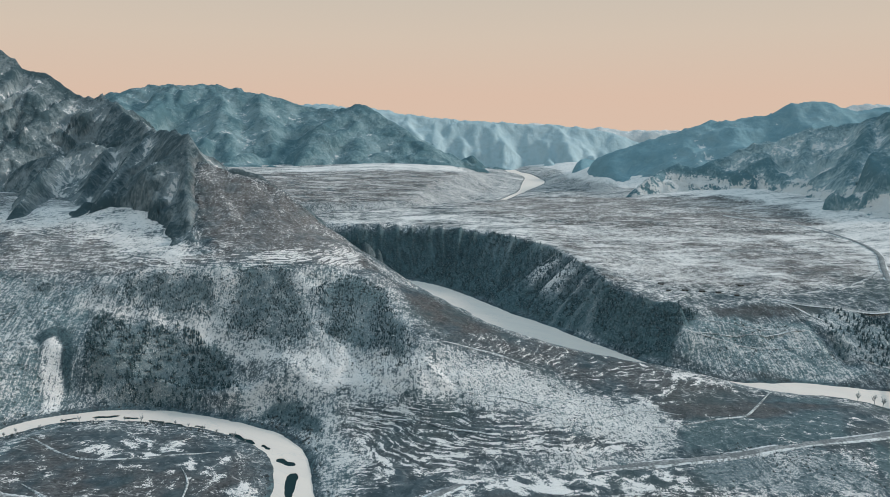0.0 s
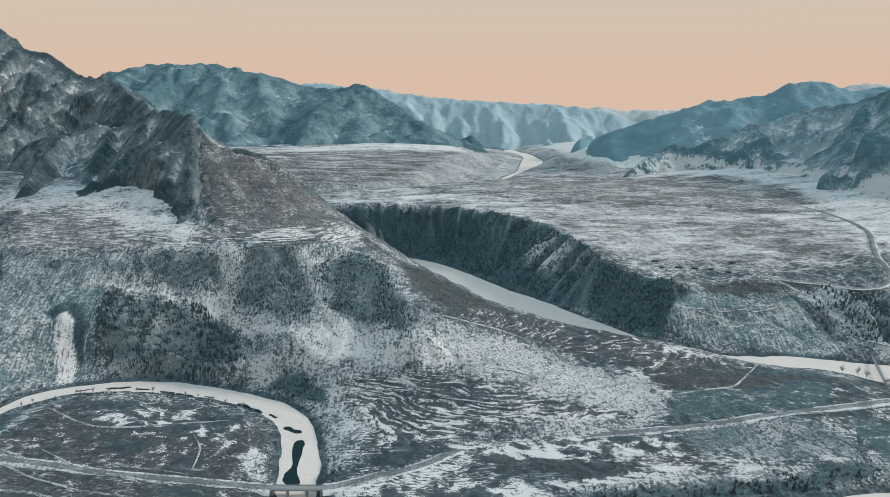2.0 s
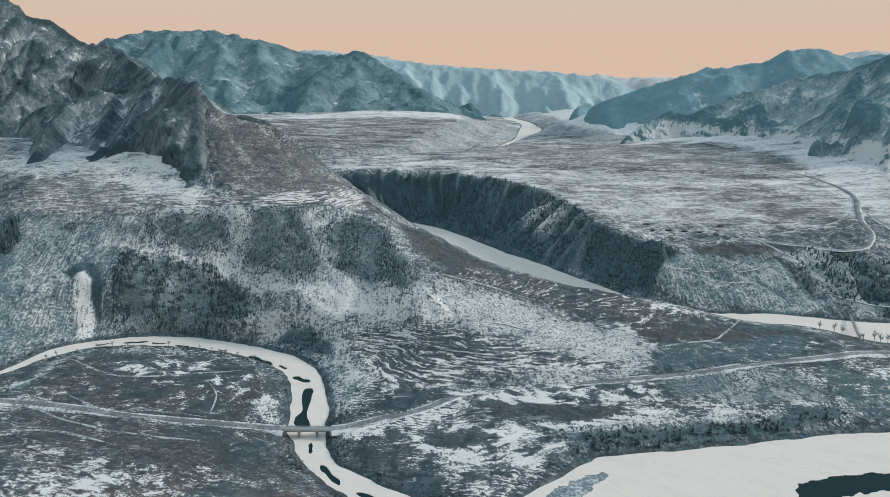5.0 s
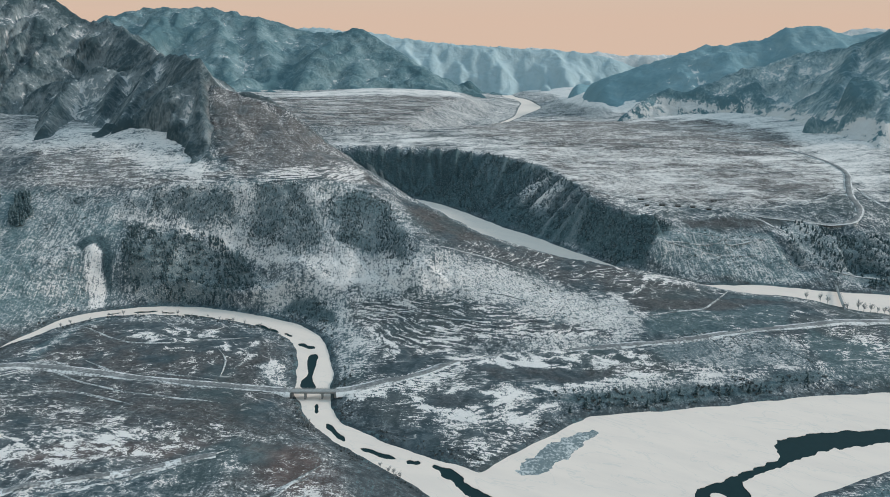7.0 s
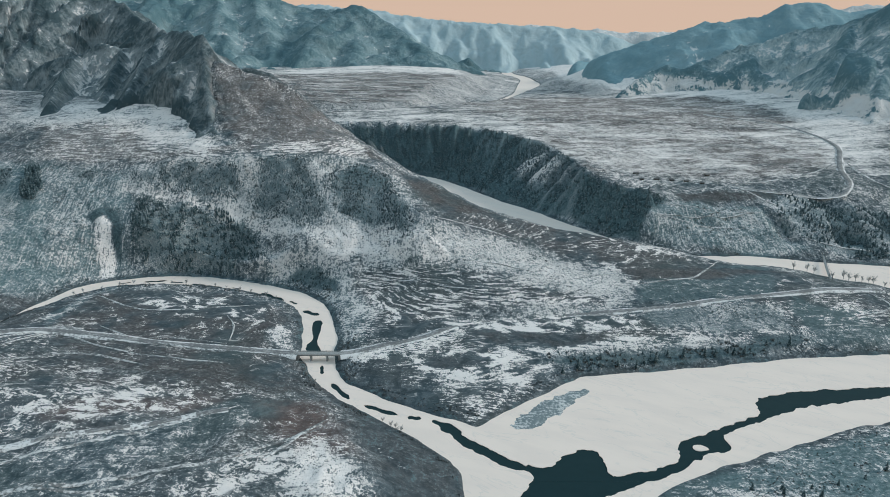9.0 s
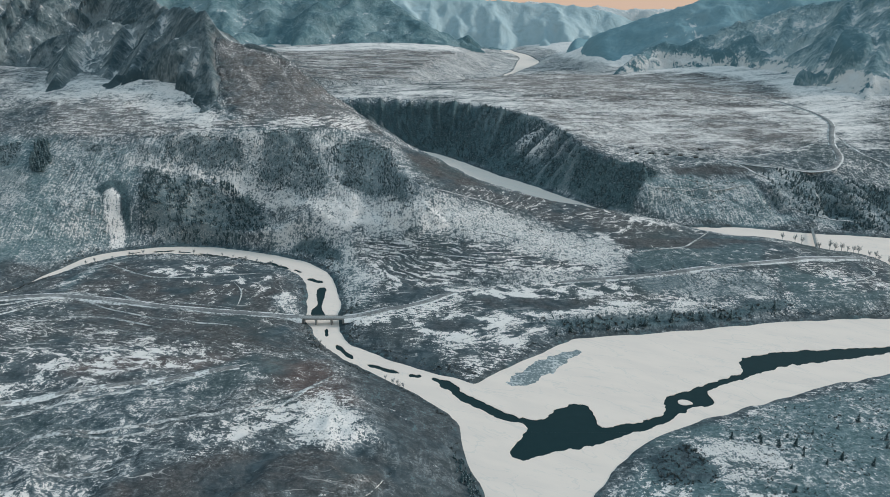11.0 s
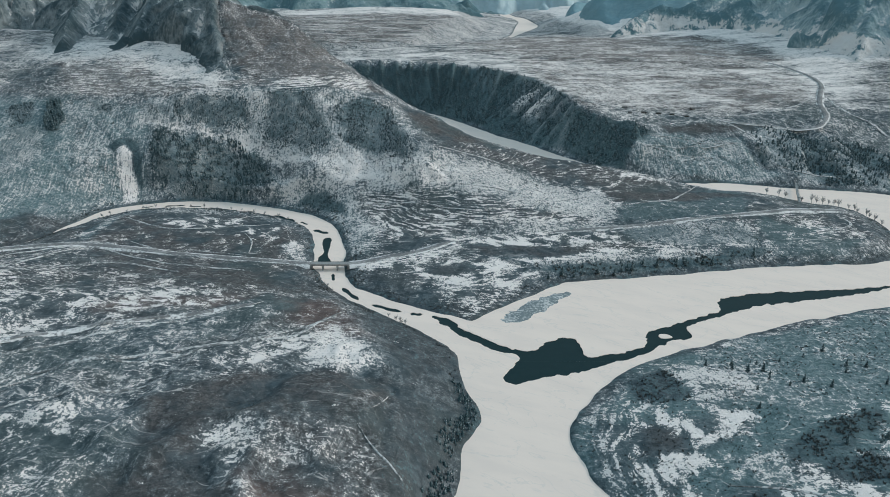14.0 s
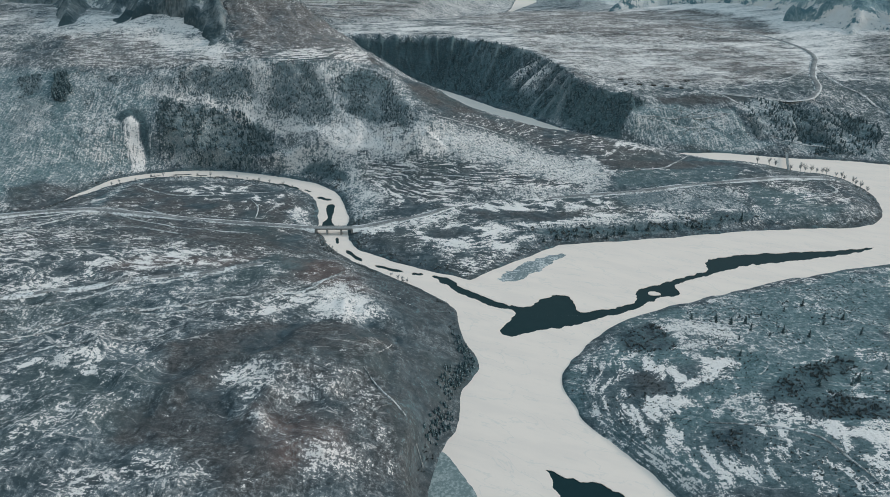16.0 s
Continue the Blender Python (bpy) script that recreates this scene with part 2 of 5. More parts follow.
landform((-200, 4300, 60), (500, 4280, 58), (1300, 4300, 70))
# edge of the sheet
landform((-4000, -2600, 160), (-2000, -2600, 140), (-300, -2600, 90))
landform((350, -2600, 60), (2000, -2600, 140), (4000, -2600, 160))
landform((4000, -2600, 160), (4000, 4800, 160))
landform((4000, 4800, 120), (-4000, 4800, 120))
landform((-4000, 4800, 160), (-4000, -2600, 160))
CELL, GX0, GY0, GNX, GNY = 10.0, -4000.0, -2600.0, 801, 741


def relief():
    """Stretches a sheet over the landform lines and the rivers, from coarse to fine."""
    lines = [curve(l, 5) for l in LANDFORMS]
    for bank in (side_outer, side_inner, main_west, main_east, main_north, main_far):
        lines.append(np.column_stack([bank, river_level(bank[:, 1]) + 1.0]))
    pts = np.vstack(lines)
    z = None
    for k in (16, 8, 4, 2, 1):
        nx, ny, c = (GNX - 1) // k + 1, (GNY - 1) // k + 1, CELL * k
        i = np.clip(np.rint((pts[:, 0] - GX0) / c).astype(int), 0, nx - 1)
        j = np.clip(np.rint((pts[:, 1] - GY0) / c).astype(int), 0, ny - 1)
        s, n = np.zeros((ny, nx)), np.zeros((ny, nx))
        np.add.at(s, (j, i), pts[:, 2])
        np.add.at(n, (j, i), 1)
        m = n > 0
        fixed = s / np.maximum(n, 1)
        if z is None:
            z = np.full((ny, nx), 80.0)
        else:
            yy, xx = np.minimum(np.arange(ny) / 2, z.shape[0] - 1.001), np.minimum(np.arange(nx) / 2, z.shape[1] - 1.001)
            y0, x0 = yy.astype(int), xx.astype(int)
            fy, fx = (yy - y0)[:, None], (xx - x0)[None, :]
            z = (z[y0][:, x0] * (1 - fx) + z[y0][:, x0 + 1] * fx) * (1 - fy) + (z[y0 + 1][:, x0] * (1 - fx) + z[y0 + 1][:, x0 + 1] * fx) * fy
        for _ in range(400 if k > 4 else 160 if k > 1 else 60):
            z[m] = fixed[m]
            p = np.pad(z, 1, mode="edge")
            z = 0.25 * (p[:-2, 1:-1] + p[2:, 1:-1] + p[1:-1, :-2] + p[1:-1, 2:])
        z[m] = fixed[m]
    for _ in range(2):
        p = np.pad(z, 1, mode="edge")
        z = 0.5 * z + 0.125 * (p[:-2, 1:-1] + p[2:, 1:-1] + p[1:-1, :-2] + p[1:-1, 2:])
    return z


RELIEF = relief()


def land(x, y):
    """Height of the land without its small bumps."""
    u, v = np.clip((x - GX0) / CELL, 0, GNX - 1.001), np.clip((y - GY0) / CELL, 0, GNY - 1.001)
    i, j = u.astype(int), v.astype(int)
    fx, fy = u - i, v - j
    return (RELIEF[j, i] * (1 - fx) + RELIEF[j, i + 1] * fx) * (1 - fy) + (RELIEF[j + 1, i] * (1 - fx) + RELIEF[j + 1, i + 1] * fx) * fy


SCARP_RIM = curve([(-221, 1392), (-98, 1388), (25, 1359), (106, 1314), (138, 1277), (183, 1229), (219, 1144), (247, 1022), (268, 951), (325, 929)], 12)


def scarp_rib(x, y):
    """Ribs and gullies that run slantwise down the wooded river scarp: 1 on a rib, 0 in a gully."""
    d, s, _ = line_distance(x, y, SCARP_RIM)
    near = (x > -260) & (x < 330) & (y > 860) & (y < 1400) & (d < 130)
    return np.where(near, smooth(-0.15, 0.75, fbm(s - 0.35 * d, 0.25 * d, 34, 3, 47, True)), 0.0), near


def ravine(x, y):
    """1 in a ravine of the terrace edge, 0 on the ribs between."""
    return smooth(-0.15, 0.45, fbm(x * 0.9 + 0.35 * y, 0.25 * y, 46, 2, 25, True))


def height(x, y, d=None):
    """Height of the ground with gullies, bumps and cut river beds."""
    x, y = np.asarray(x, float), np.asarray(y, float)
    if d is None:
        d = shore(x, y)
    z = land(x, y)
    gx, gy = land(x + 6, y) - land(x - 6, y), land(x, y + 6) - land(x, y - 6)
    steep = np.hypot(gx, gy) / 12
    off = smooth(8, 60, d)
    z = z + off * (fbm(x, y, 90, 4, 3) * (1.6 + 9 * np.minimum(steep, 0.5)) + fbm(x, y, 48, 3, 15, True) * (0.5 + 3.5 * np.minimum(steep, 0.5)) + fbm(x, y, 13, 3, 9) * (0.35 + 2.0 * np.minimum(steep, 0.6)))
    knoll = off * (1 - smooth(210, 400, y)) * (1 - smooth(-40, 10, x)) * smooth(-700, -420, x)
    z = z + knoll * (7.5 * fbm(x, y, 80, 3, 41) + 6.0 * fbm(x, y, 44, 3, 45, True) - 1.0)
    # gullies run down the steep scarps
    across = (x * gy - y * gx) / (np.hypot(gx, gy) + 0.3)
    z = z - off * smooth(0.28, 0.55, steep) * 4.0 * np.maximum(0, fbm(x * 0.75 + y * 0.66, 0.12 * across, 26, 2, 21, True))
    rib, near = scarp_rib(x, y)
    z = z + np.where(near, off * smooth(0.2, 0.5, steep) * (11.0 * rib - 4.0), 0.0)
    # gullies in the scarp of the far terrace
    far = smooth(1860, 1960, y) * smooth(3000, 2850, y) * smooth(-420, -300, x) * smooth(330, 250, x) * smooth(0.10, 0.30, steep)
    z = z - far * 13 * np.maximum(0, fbm(y * 0.8 - 0.5 * x, 0.15 * x, 85, 2, 29, True))
    # ravines cut into the terrace edge
    edge = off * smooth(480, 520, x) * smooth(1000, 760, x) * smooth(800, 840, y) * smooth(965, 915, y)
    z = z - edge * 14 * ravine(x, y)
    lev = river_level(y)
    bank = lev + 1.2 + 0.25 * np.maximum(d, 0) + 0.5 * fbm(x, y, 9, 2, 5)
    z = np.where(d < 14, np.minimum(z, bank) * (1 - smooth(4, 14, d)) + z * smooth(4, 14, d), z)
    return np.where(d < 0, lev + np.maximum(1.0 + d * 0.7, -2.5), np.maximum(z, lev + 0.6))


# ---- building helpers ----
def mesh_from(name, verts, faces, material=None, smooth_shade=False):
    """A mesh from arrays of places and of faces with equally many corners."""
    me = bpy.data.meshes.new(name)
    verts, faces = np.asarray(verts, np.float32), np.asarray(faces, np.int32)
    n, k = faces.shape
    me.vertices.add(len(verts))
    me.vertices.foreach_set("co", verts.ravel())
    me.loops.add(n * k)
    me.loops.foreach_set("vertex_index", faces.ravel())
    me.polygons.add(n)
    me.polygons.foreach_set("loop_start", np.arange(n, dtype=np.int32) * k)
    me.update(calc_edges=True)
    if smooth_shade:
        me.polygons.foreach_set("use_smooth", np.ones(n, bool))
    if material:
        me.materials.append(material)
    me.validate()
    return me


def grid_faces(ny, nx):
    k = (np.arange(ny - 1)[:, None] * nx + np.arange(nx - 1)[None, :]).ravel()
    return np.column_stack([k, k + 1, k + 1 + nx, k + nx])


def paint(me, name, values):
    """A map on the vertices, read by a material."""
    a = me.attributes.new(name, "FLOAT", "POINT")
    a.data.foreach_set("value", np.asarray(values, np.float32))


class Nodes:
    """Short hand for a node material."""

    def __init__(self, name, rough=0.9):
        self.mat = bpy.data.materials.new(name)
        self.mat.use_nodes = True
        self.n, self.l = self.mat.node_tree.nodes, self.mat.node_tree.links
        self.bsdf = self.n["Principled BSDF"]
        self.bsdf.inputs["Roughness"].default_value = rough
        self.bsdf.inputs["Specular IOR Level"].default_value = 0.15
        self.co = self.n.new("ShaderNodeNewGeometry").outputs["Position"]

    def put(self, socket, v):
        if isinstance(v, bpy.types.NodeSocket):
            self.l.new(v, socket)
        else:
            socket.default_value = v

    def mapped(self, size, turn=0.0):
        """Places divided by a size in metres, turned about the upright."""
        m = self.n.new("ShaderNodeMapping")
        m.vector_type = "POINT"
        r = self.n.new("ShaderNodeMapping")
        r.inputs["Rotation"].default_value = (0, 0, radians(turn))
        self.l.new(self.co, r.inputs[0])
        self.l.new(r.outputs[0], m.inputs[0])
        m.inputs["Scale"].default_value = tuple(1 / s for s in size)
        return m.outputs[0]

    def noise(self, size, detail=4, turn=0.0, rough=0.6, warp=0.0):
        t = self.n.new("ShaderNodeTexNoise")
        t.inputs["Scale"].default_value = 1.0
        t.inputs["Detail"].default_value = detail
        t.inputs["Roughness"].default_value = rough
        t.inputs["Distortion"].default_value = warp
        self.l.new(self.mapped(size if isinstance(size, tuple) else (size,) * 3, turn), t.inputs["Vector"])
        return t.outputs["Fac"]

    def attr(self, name):
        a = self.n.new("ShaderNodeAttribute")
        a.attribute_name = name
        return a.outputs["Fac"]

    def math(self, op, a, b=0.0, c=0.0):
        m = self.n.new("ShaderNodeMath")
        m.operation = op
        for s, v in zip(m.inputs, (a, b, c)):
            self.put(s, v)
        return m.outputs[0]

    def step(self, v, a, b):
        m = self.n.new("ShaderNodeMapRange")
        m.interpolation_type = "SMOOTHSTEP"
        for s, w in zip(m.inputs, (v, a, b, 0.0, 1.0)):
            self.put(s, w)
        return m.outputs[0]

    def mixed(self, f, a, b):
        """A number between a and b."""
        return self.math("ADD", a, self.math("MULTIPLY", f, self.math("SUBTRACT", b, a)))

    def mix(self, f, a, b):
        m = self.n.new("ShaderNodeMix")
        m.data_type = "RGBA"
        self.put(m.inputs["Factor"], f)
        for s, v in ((m.inputs[6], a), (m.inputs[7], b)):
            self.put(s, (*v, 1) if isinstance(v, tuple) and len(v) == 3 else v)
        return m.outputs[2]

    def bump(self, h, strength=0.5, distance=1.0):
        b = self.n.new("ShaderNodeBump")
        b.inputs["Strength"].default_value = strength
        b.inputs["Distance"].default_value = distance
        self.put(b.inputs["Height"], h)
        self.l.new(b.outputs[0], self.bsdf.inputs["Normal"])

    def done(self, colour):
        self.put(self.bsdf.inputs["Base Color"], (*colour, 1) if isinstance(colour, tuple) else colour)
        return self.mat


# ---- materials ----
SNOW = (0.835, 0.775, 0.738)


def ground_material():
    m = Nodes("frosty_steppe")
    fine, mid, broad, wide = m.noise(3.4, 6, 0, 0.74), m.noise(11, 5, 0, 0.65, 0.5), m.noise(48, 3), m.noise(130, 3)
    swirl = m.n.new("ShaderNodeTexNoise")
    swirl.inputs["Scale"].default_value = 1.0
    swirl.inputs["Detail"].default_value = 2.0
    m.l.new(m.mapped((55, 55, 55)), swirl.inputs["Vector"])
    push = m.n.new("ShaderNodeVectorMath")
    push.operation = "MULTIPLY_ADD"
    m.l.new(swirl.outputs["Color"], push.inputs[0])
    push.inputs[1].default_value = (24, 24, 0)
    m.l.new(m.co, push.inputs[2])
    straight, m.co = m.co, push.outputs[0]
    stroke = m.noise((7.0, 2.5, 9), 3, 7, 0.5, 0.5)
    seam = m.noise((80, 24, 60), 2, 8, 0.5, 0.8)
    m.co = straight
    down = m.noise((1.8, 17, 30), 5, -4, 0.66, 0.5)
    contour = m.noise((24, 24, 0.8), 3, 0, 0.55, 0.3)
    bands = m.noise((95, 40, 60), 7, -6, 0.68, 0.7)
    grain = m.attr("grain")
    flat = m.math("SUBTRACT", 1.0, grain)
    # strokes of drifted snow on the flats, a finer grain on the slopes
    level = m.math("ADD", m.math("MULTIPLY", fine, 0.10), m.math("ADD", m.math("MULTIPLY", mid, 0.18), m.math("ADD", m.math("MULTIPLY", broad, 0.32), m.math("MULTIPLY", stroke, 0.40))))
    slope = m.math("ADD", m.math("MULTIPLY", fine, 0.46), m.math("ADD", m.math("MULTIPLY", mid, 0.20), m.math("ADD", m.math("MULTIPLY", broad, 0.14), m.math("MULTIPLY", down, 0.20))))
    terraced, soft = m.attr("terraced"), m.attr("soft")
    lined = m.math("ADD", m.math("MULTIPLY", contour, 0.60), m.math("ADD", m.math("MULTIPLY", fine, 0.22), m.math("MULTIPLY", broad, 0.18)))
    misty = m.math("ADD", m.math("MULTIPLY", bands, 0.55), m.math("ADD", m.math("MULTIPLY", stroke, 0.20), m.math("MULTIPLY", mid, 0.25)))
    level = m.mixed(soft, m.mixed(terraced, level, lined), misty)
    rilled = m.math("ADD", m.math("MULTIPLY", fine, 0.38), m.math("ADD", m.math("MULTIPLY", broad, 0.18), m.math("MULTIPLY", down, 0.44)))
    slope = m.mixed(m.attr("rill"), slope, rilled)
    drift = m.math("ADD", m.math("MULTIPLY", level, flat), m.math("MULTIPLY", slope, grain))
    drift = m.math("ADD", drift, m.math("MULTIPLY", m.math("SUBTRACT", m.attr("snow"), 0.5), 0.25))
    blur = m.math("MULTIPLY", soft, 0.085)
    tuft = m.noise(1.3, 4, 0, 0.7)
    drift = m.math("ADD", drift, m.math("MULTIPLY", m.math("SUBTRACT", tuft, 0.5), m.math("SUBTRACT", 0.36, m.math("MULTIPLY", m.math("MAXIMUM", grain, terraced), 0.16))))
    frost, snow = m.step(drift, 0.44, 0.50), m.step(drift, m.math("SUBTRACT", 0.518, blur), m.math("ADD", 0.537, blur))
    # thin lines of snow caught in ruts and terracettes
    line = m.math("MULTIPLY", m.step(m.math("ABSOLUTE", m.math("SUBTRACT", seam, 0.5)), 0.010, 0.004), m.math("MULTIPLY", m.step(mid, 0.46, 0.54), m.step(m.attr("snow"), 0.10, 0.40)))
    snow = m.math("MAXIMUM", snow, m.math("MULTIPLY", line, m.math("SUBTRACT", 0.85, m.math("MULTIPLY", m.math("MAXIMUM", grain, terraced), 0.75))))
    soil = m.mix(m.step(mid, 0.38, 0.62), (0.039, 0.062, 0.073), (0.094, 0.122, 0.136))
    soil = m.mix(m.math("MULTIPLY", m.step(wide, 0.48, 0.62), 0.5), soil, (0.070, 0.092, 0.090))
    soil = m.mix(m.math("MULTIPLY", m.math("MAXIMUM", m.attr("brown"), 0.0), m.step(broad, 0.25, 0.6)), soil, m.mix(m.step(fine, 0.4, 0.6), (0.056, 0.051, 0.050), (0.122, 0.110, 0.106)))
    soil = m.mix(m.math("MAXIMUM", m.math("MULTIPLY", m.attr("brown"), -1.0), 0.0), soil, m.mix(m.step(fine, 0.4, 0.6), (0.072, 0.122, 0.131), (0.140, 0.208, 0.219)))
    straw = m.math("MULTIPLY", m.math("MINIMUM", m.math("MAXIMUM", m.math("SUBTRACT", m.attr("brown"), 1.0), 0.0), 1.0), 0.9)
    soil = m.mix(straw, soil, m.mix(m.step(mid, 0.4, 0.6), (0.25, 0.232, 0.222), (0.37, 0.34, 0.325)))
    soil = m.mix(m.attr("red"), soil, m.mix(m.step(mid, 0.36, 0.64), (0.105, 0.076, 0.070), (0.195, 0.140, 0.127)))
    colour = m.mix(m.math("MULTIPLY", frost, m.math("ADD", 0.11, m.math("MULTIPLY", grain, 0.27))), soil, (0.34, 0.37, 0.38))
    veil = m.math("MULTIPLY", m.math("ADD", m.math("MULTIPLY", grain, 0.26), m.math("MULTIPLY", m.attr("rill"), 0.14)), m.step(m.attr("snow"), 0.76, 0.64))
    colour = m.mix(m.math("MULTIPLY", snow, m.math("SUBTRACT", 0.96, veil)), colour, SNOW)
    spots = m.math("ADD", m.math("MULTIPLY", fine, 0.5), m.math("ADD", m.math("MULTIPLY", mid, 0.25), m.math("MULTIPLY", down, 0.25)))
    scrub = m.step(m.math("ADD", spots, m.math("MULTIPLY", m.math("SUBTRACT", m.attr("scrub"), 0.5), 0.22)), 0.505, 0.535)
    colour = m.mix(m.math("MULTIPLY", scrub, 0.82), colour, m.mix(m.step(fine, 0.38, 0.62), (0.036, 0.068, 0.077), (0.105, 0.158, 0.170)))
    m.bump(m.math("ADD", fine, m.math("MULTIPLY", mid, 2.0)), 0.7, 1.2)
    return m.done(colour)


def rock_material(name, dark, light, snow_amount, size=1.0, crisp=1.0, patchy=0.45):
    m = Nodes(name)
    fine, mid, broad = m.noise(5 * size, 6, 0, 0.72), m.noise(30 * size, 5, 0, 0.62, 0.8), m.noise(120 * size, 4, 0, 0.6, 0.5)
    streak = m.noise((9 * size, 9 * size, 45 * size), 4, 0, 0.65, 1.2)
    mixv = m.math("ADD", m.math("MULTIPLY", fine, 0.22 * crisp), m.math("ADD", m.math("MULTIPLY", mid, 0.34), m.math("MULTIPLY", streak, 0.44 - 0.22 * (crisp - 1))))
    mixv = m.math("ADD", mixv, m.math("MULTIPLY", m.attr("hollow"), 0.045))
    tone = m.math("ADD", m.math("MULTIPLY", mixv, 0.6), m.math("MULTIPLY", broad, 0.4))
    base = m.mix(m.step(tone, 0.42, 0.58), dark, light)
    base = m.mix(m.math("MAXIMUM", m.attr("earth"), 0.0), base, m.mix(m.step(mixv, 0.42, 0.58), (0.150, 0.143, 0.138), (0.27, 0.262, 0.254)))
    geo = m.n.new("ShaderNodeNewGeometry")
    sep = m.n.new("ShaderNodeSeparateXYZ")
    m.l.new(geo.outputs["Normal"], sep.inputs[0])
    lay = m.math("ADD", mixv, m.math("MULTIPLY", m.math("SUBTRACT", sep.outputs["Z"], 0.70), 0.30))
    lay = m.math("ADD", lay, m.math("MULTIPLY", m.math("MAXIMUM", m.math("MULTIPLY", m.attr("earth"), -1.0), 0.0), 0.16))
    lay = m.math("SUBTRACT", lay, m.math("MULTIPLY", m.math("MAXIMUM", m.attr("earth"), 0.0), 0.09))
    snow = m.step(m.math("ADD", lay, m.math("MULTIPLY", m.math("SUBTRACT", broad, 0.5), patchy)), 0.63 - snow_amount, 0.69 - snow_amount)
    m.bump(m.math("ADD", fine, m.math("MULTIPLY", mid, 3.0)), 0.9 * crisp, 3.0 * size)
    return m.done(m.mix(m.math("MULTIPLY", snow, 0.68), base, SNOW))


def ice_material():
    m = Nodes("river_ice_snow", 0.6)
    fine, broad = m.noise(4, 4), m.noise((60, 18, 20), 3, 25)
    c = m.mix(m.step(broad, 0.35, 0.7), (0.845, 0.715, 0.630), (0.795, 0.675, 0.600))
    c = m.mix(m.math("MULTIPLY", m.step(fine, 0.62, 0.78), 0.25), c, (0.58, 0.56, 0.53))
    crack = m.step(m.math("ABSOLUTE", m.math("SUBTRACT", m.noise((70, 26, 40), 5, 32, 0.55, 0.6), 0.5)), 0.010, 0.003)
    c = m.mix(m.math("MULTIPLY", crack, 0.22), c, (0.50, 0.50, 0.48))
    c = m.mix(m.math("MULTIPLY", m.step(m.noise((16, 5, 8), 4, 28, 0.6, 0.5), 0.60, 0.72), 0.30), c, (0.60, 0.565, 0.53))
    m.bump(fine, 0.2, 0.4)
    return m.done(c)


def water_material():
    m = Nodes("dark_river_water", 0.4)
    m.bsdf.inputs["Specular IOR Level"].default_value = 0.08
    n = m.noise(7, 3)
    m.bump(n, 0.2, 0.2)
    return m.done(m.mix(n, (0.007, 0.026, 0.030), (0.012, 0.036, 0.041)))


M_GROUND, M_ICE, M_WATER = ground_material(), ice_material(), water_material()
M_NEAR_ROCK = rock_material("dark_crag_rock", (0.054, 0.087, 0.099), (0.25, 0.29, 0.30), 0.06, 1.0, 1.0, 0.34)
# farther ranges: aerial haze is put into the bluish, paler base colours
M_LEFT_RANGE = rock_material("haze_blue_ridge", (0.094, 0.172, 0.196), (0.225, 0.312, 0.33), 0.0, 1.7, 0.9, 0.25)
M_FAR_RANGE = rock_material("haze_pale_range", (0.36, 0.465, 0.495), (0.42, 0.515, 0.54), -0.14, 5.0, 0.5)
M_RIGHT_RANGE = rock_material("dark_teal_ridge", (0.105, 0.195, 0.225), (0.37, 0.465, 0.485), 0.06, 1.3, 1.0, 0.3)
M_SNOW_RANGE = rock_material("far_snow_peaks", (0.50, 0.53, 0.535), (0.70, 0.675, 0.655), 0.12, 4.0, 0.6)
M_RIGHT_FAR = rock_material("haze_teal_ridge", (0.165, 0.285, 0.325), (0.23, 0.345, 0.38), -0.04, 4.0, 0.5)


# ---- ground ----
def axis(lo, a, b, hi, step, grow=1.05, top=60.0):
    """Places along an axis: even from a to b, then ever wider."""
    mid = list(np.arange(a, b + step / 2, step))
    for sign, end in ((1, hi), (-1, lo)):
        s, v, out = step, mid[-1] if sign > 0 else mid[0], []
        while (end - v) * sign > 0:
            s = min(s * grow, top)
            v += sign * s
            out.append(v)
        mid = mid + out if sign > 0 else out[::-1] + mid
    return np.array(mid)


gx, gy = axis(-3900, -640, 700, 3900, 2.5), axis(-2500, 40, 1000, 4700, 2.5, 1.03, 30.0)
GX, GY = np.meshgrid(gx, gy)
SHORE = shore(GX, GY)
GZ = height(GX, GY, SHORE)
ground = new("ground", mesh_from("ground", np.column_stack([GX.ravel(), GY.ravel(), GZ.ravel()]), grid_faces(len(gy), len(gx)), M_GROUND, True))
tagged(ground, "snow-streaked grey steppe ground with terraces and slopes", "ground", kind="structure")


def ground_at(x, y):
    """Height of the built ground sheet."""
    x, y = np.asarray(x, float), np.asarray(y, float)
    i = np.clip(np.searchsorted(gx, x) - 1, 0, len(gx) - 2)
    j = np.clip(np.searchsorted(gy, y) - 1, 0, len(gy) - 2)
    u, v = (x - gx[i]) / (gx[i + 1] - gx[i]), (y - gy[j]) / (gy[j + 1] - gy[j])
    return (GZ[j, i] * (1 - u) + GZ[j, i + 1] * u) * (1 - v) + (GZ[j + 1, i] * (1 - u) + GZ[j + 1, i + 1] * u) * v



# patches of cover: outline, snow, low scrub, brown earth, width of the edge
PATCHES = []


def patch(name, ring, snow, scrub, brown, soft):
    PATCHES.append((name, ring, snow, scrub, brown, soft))


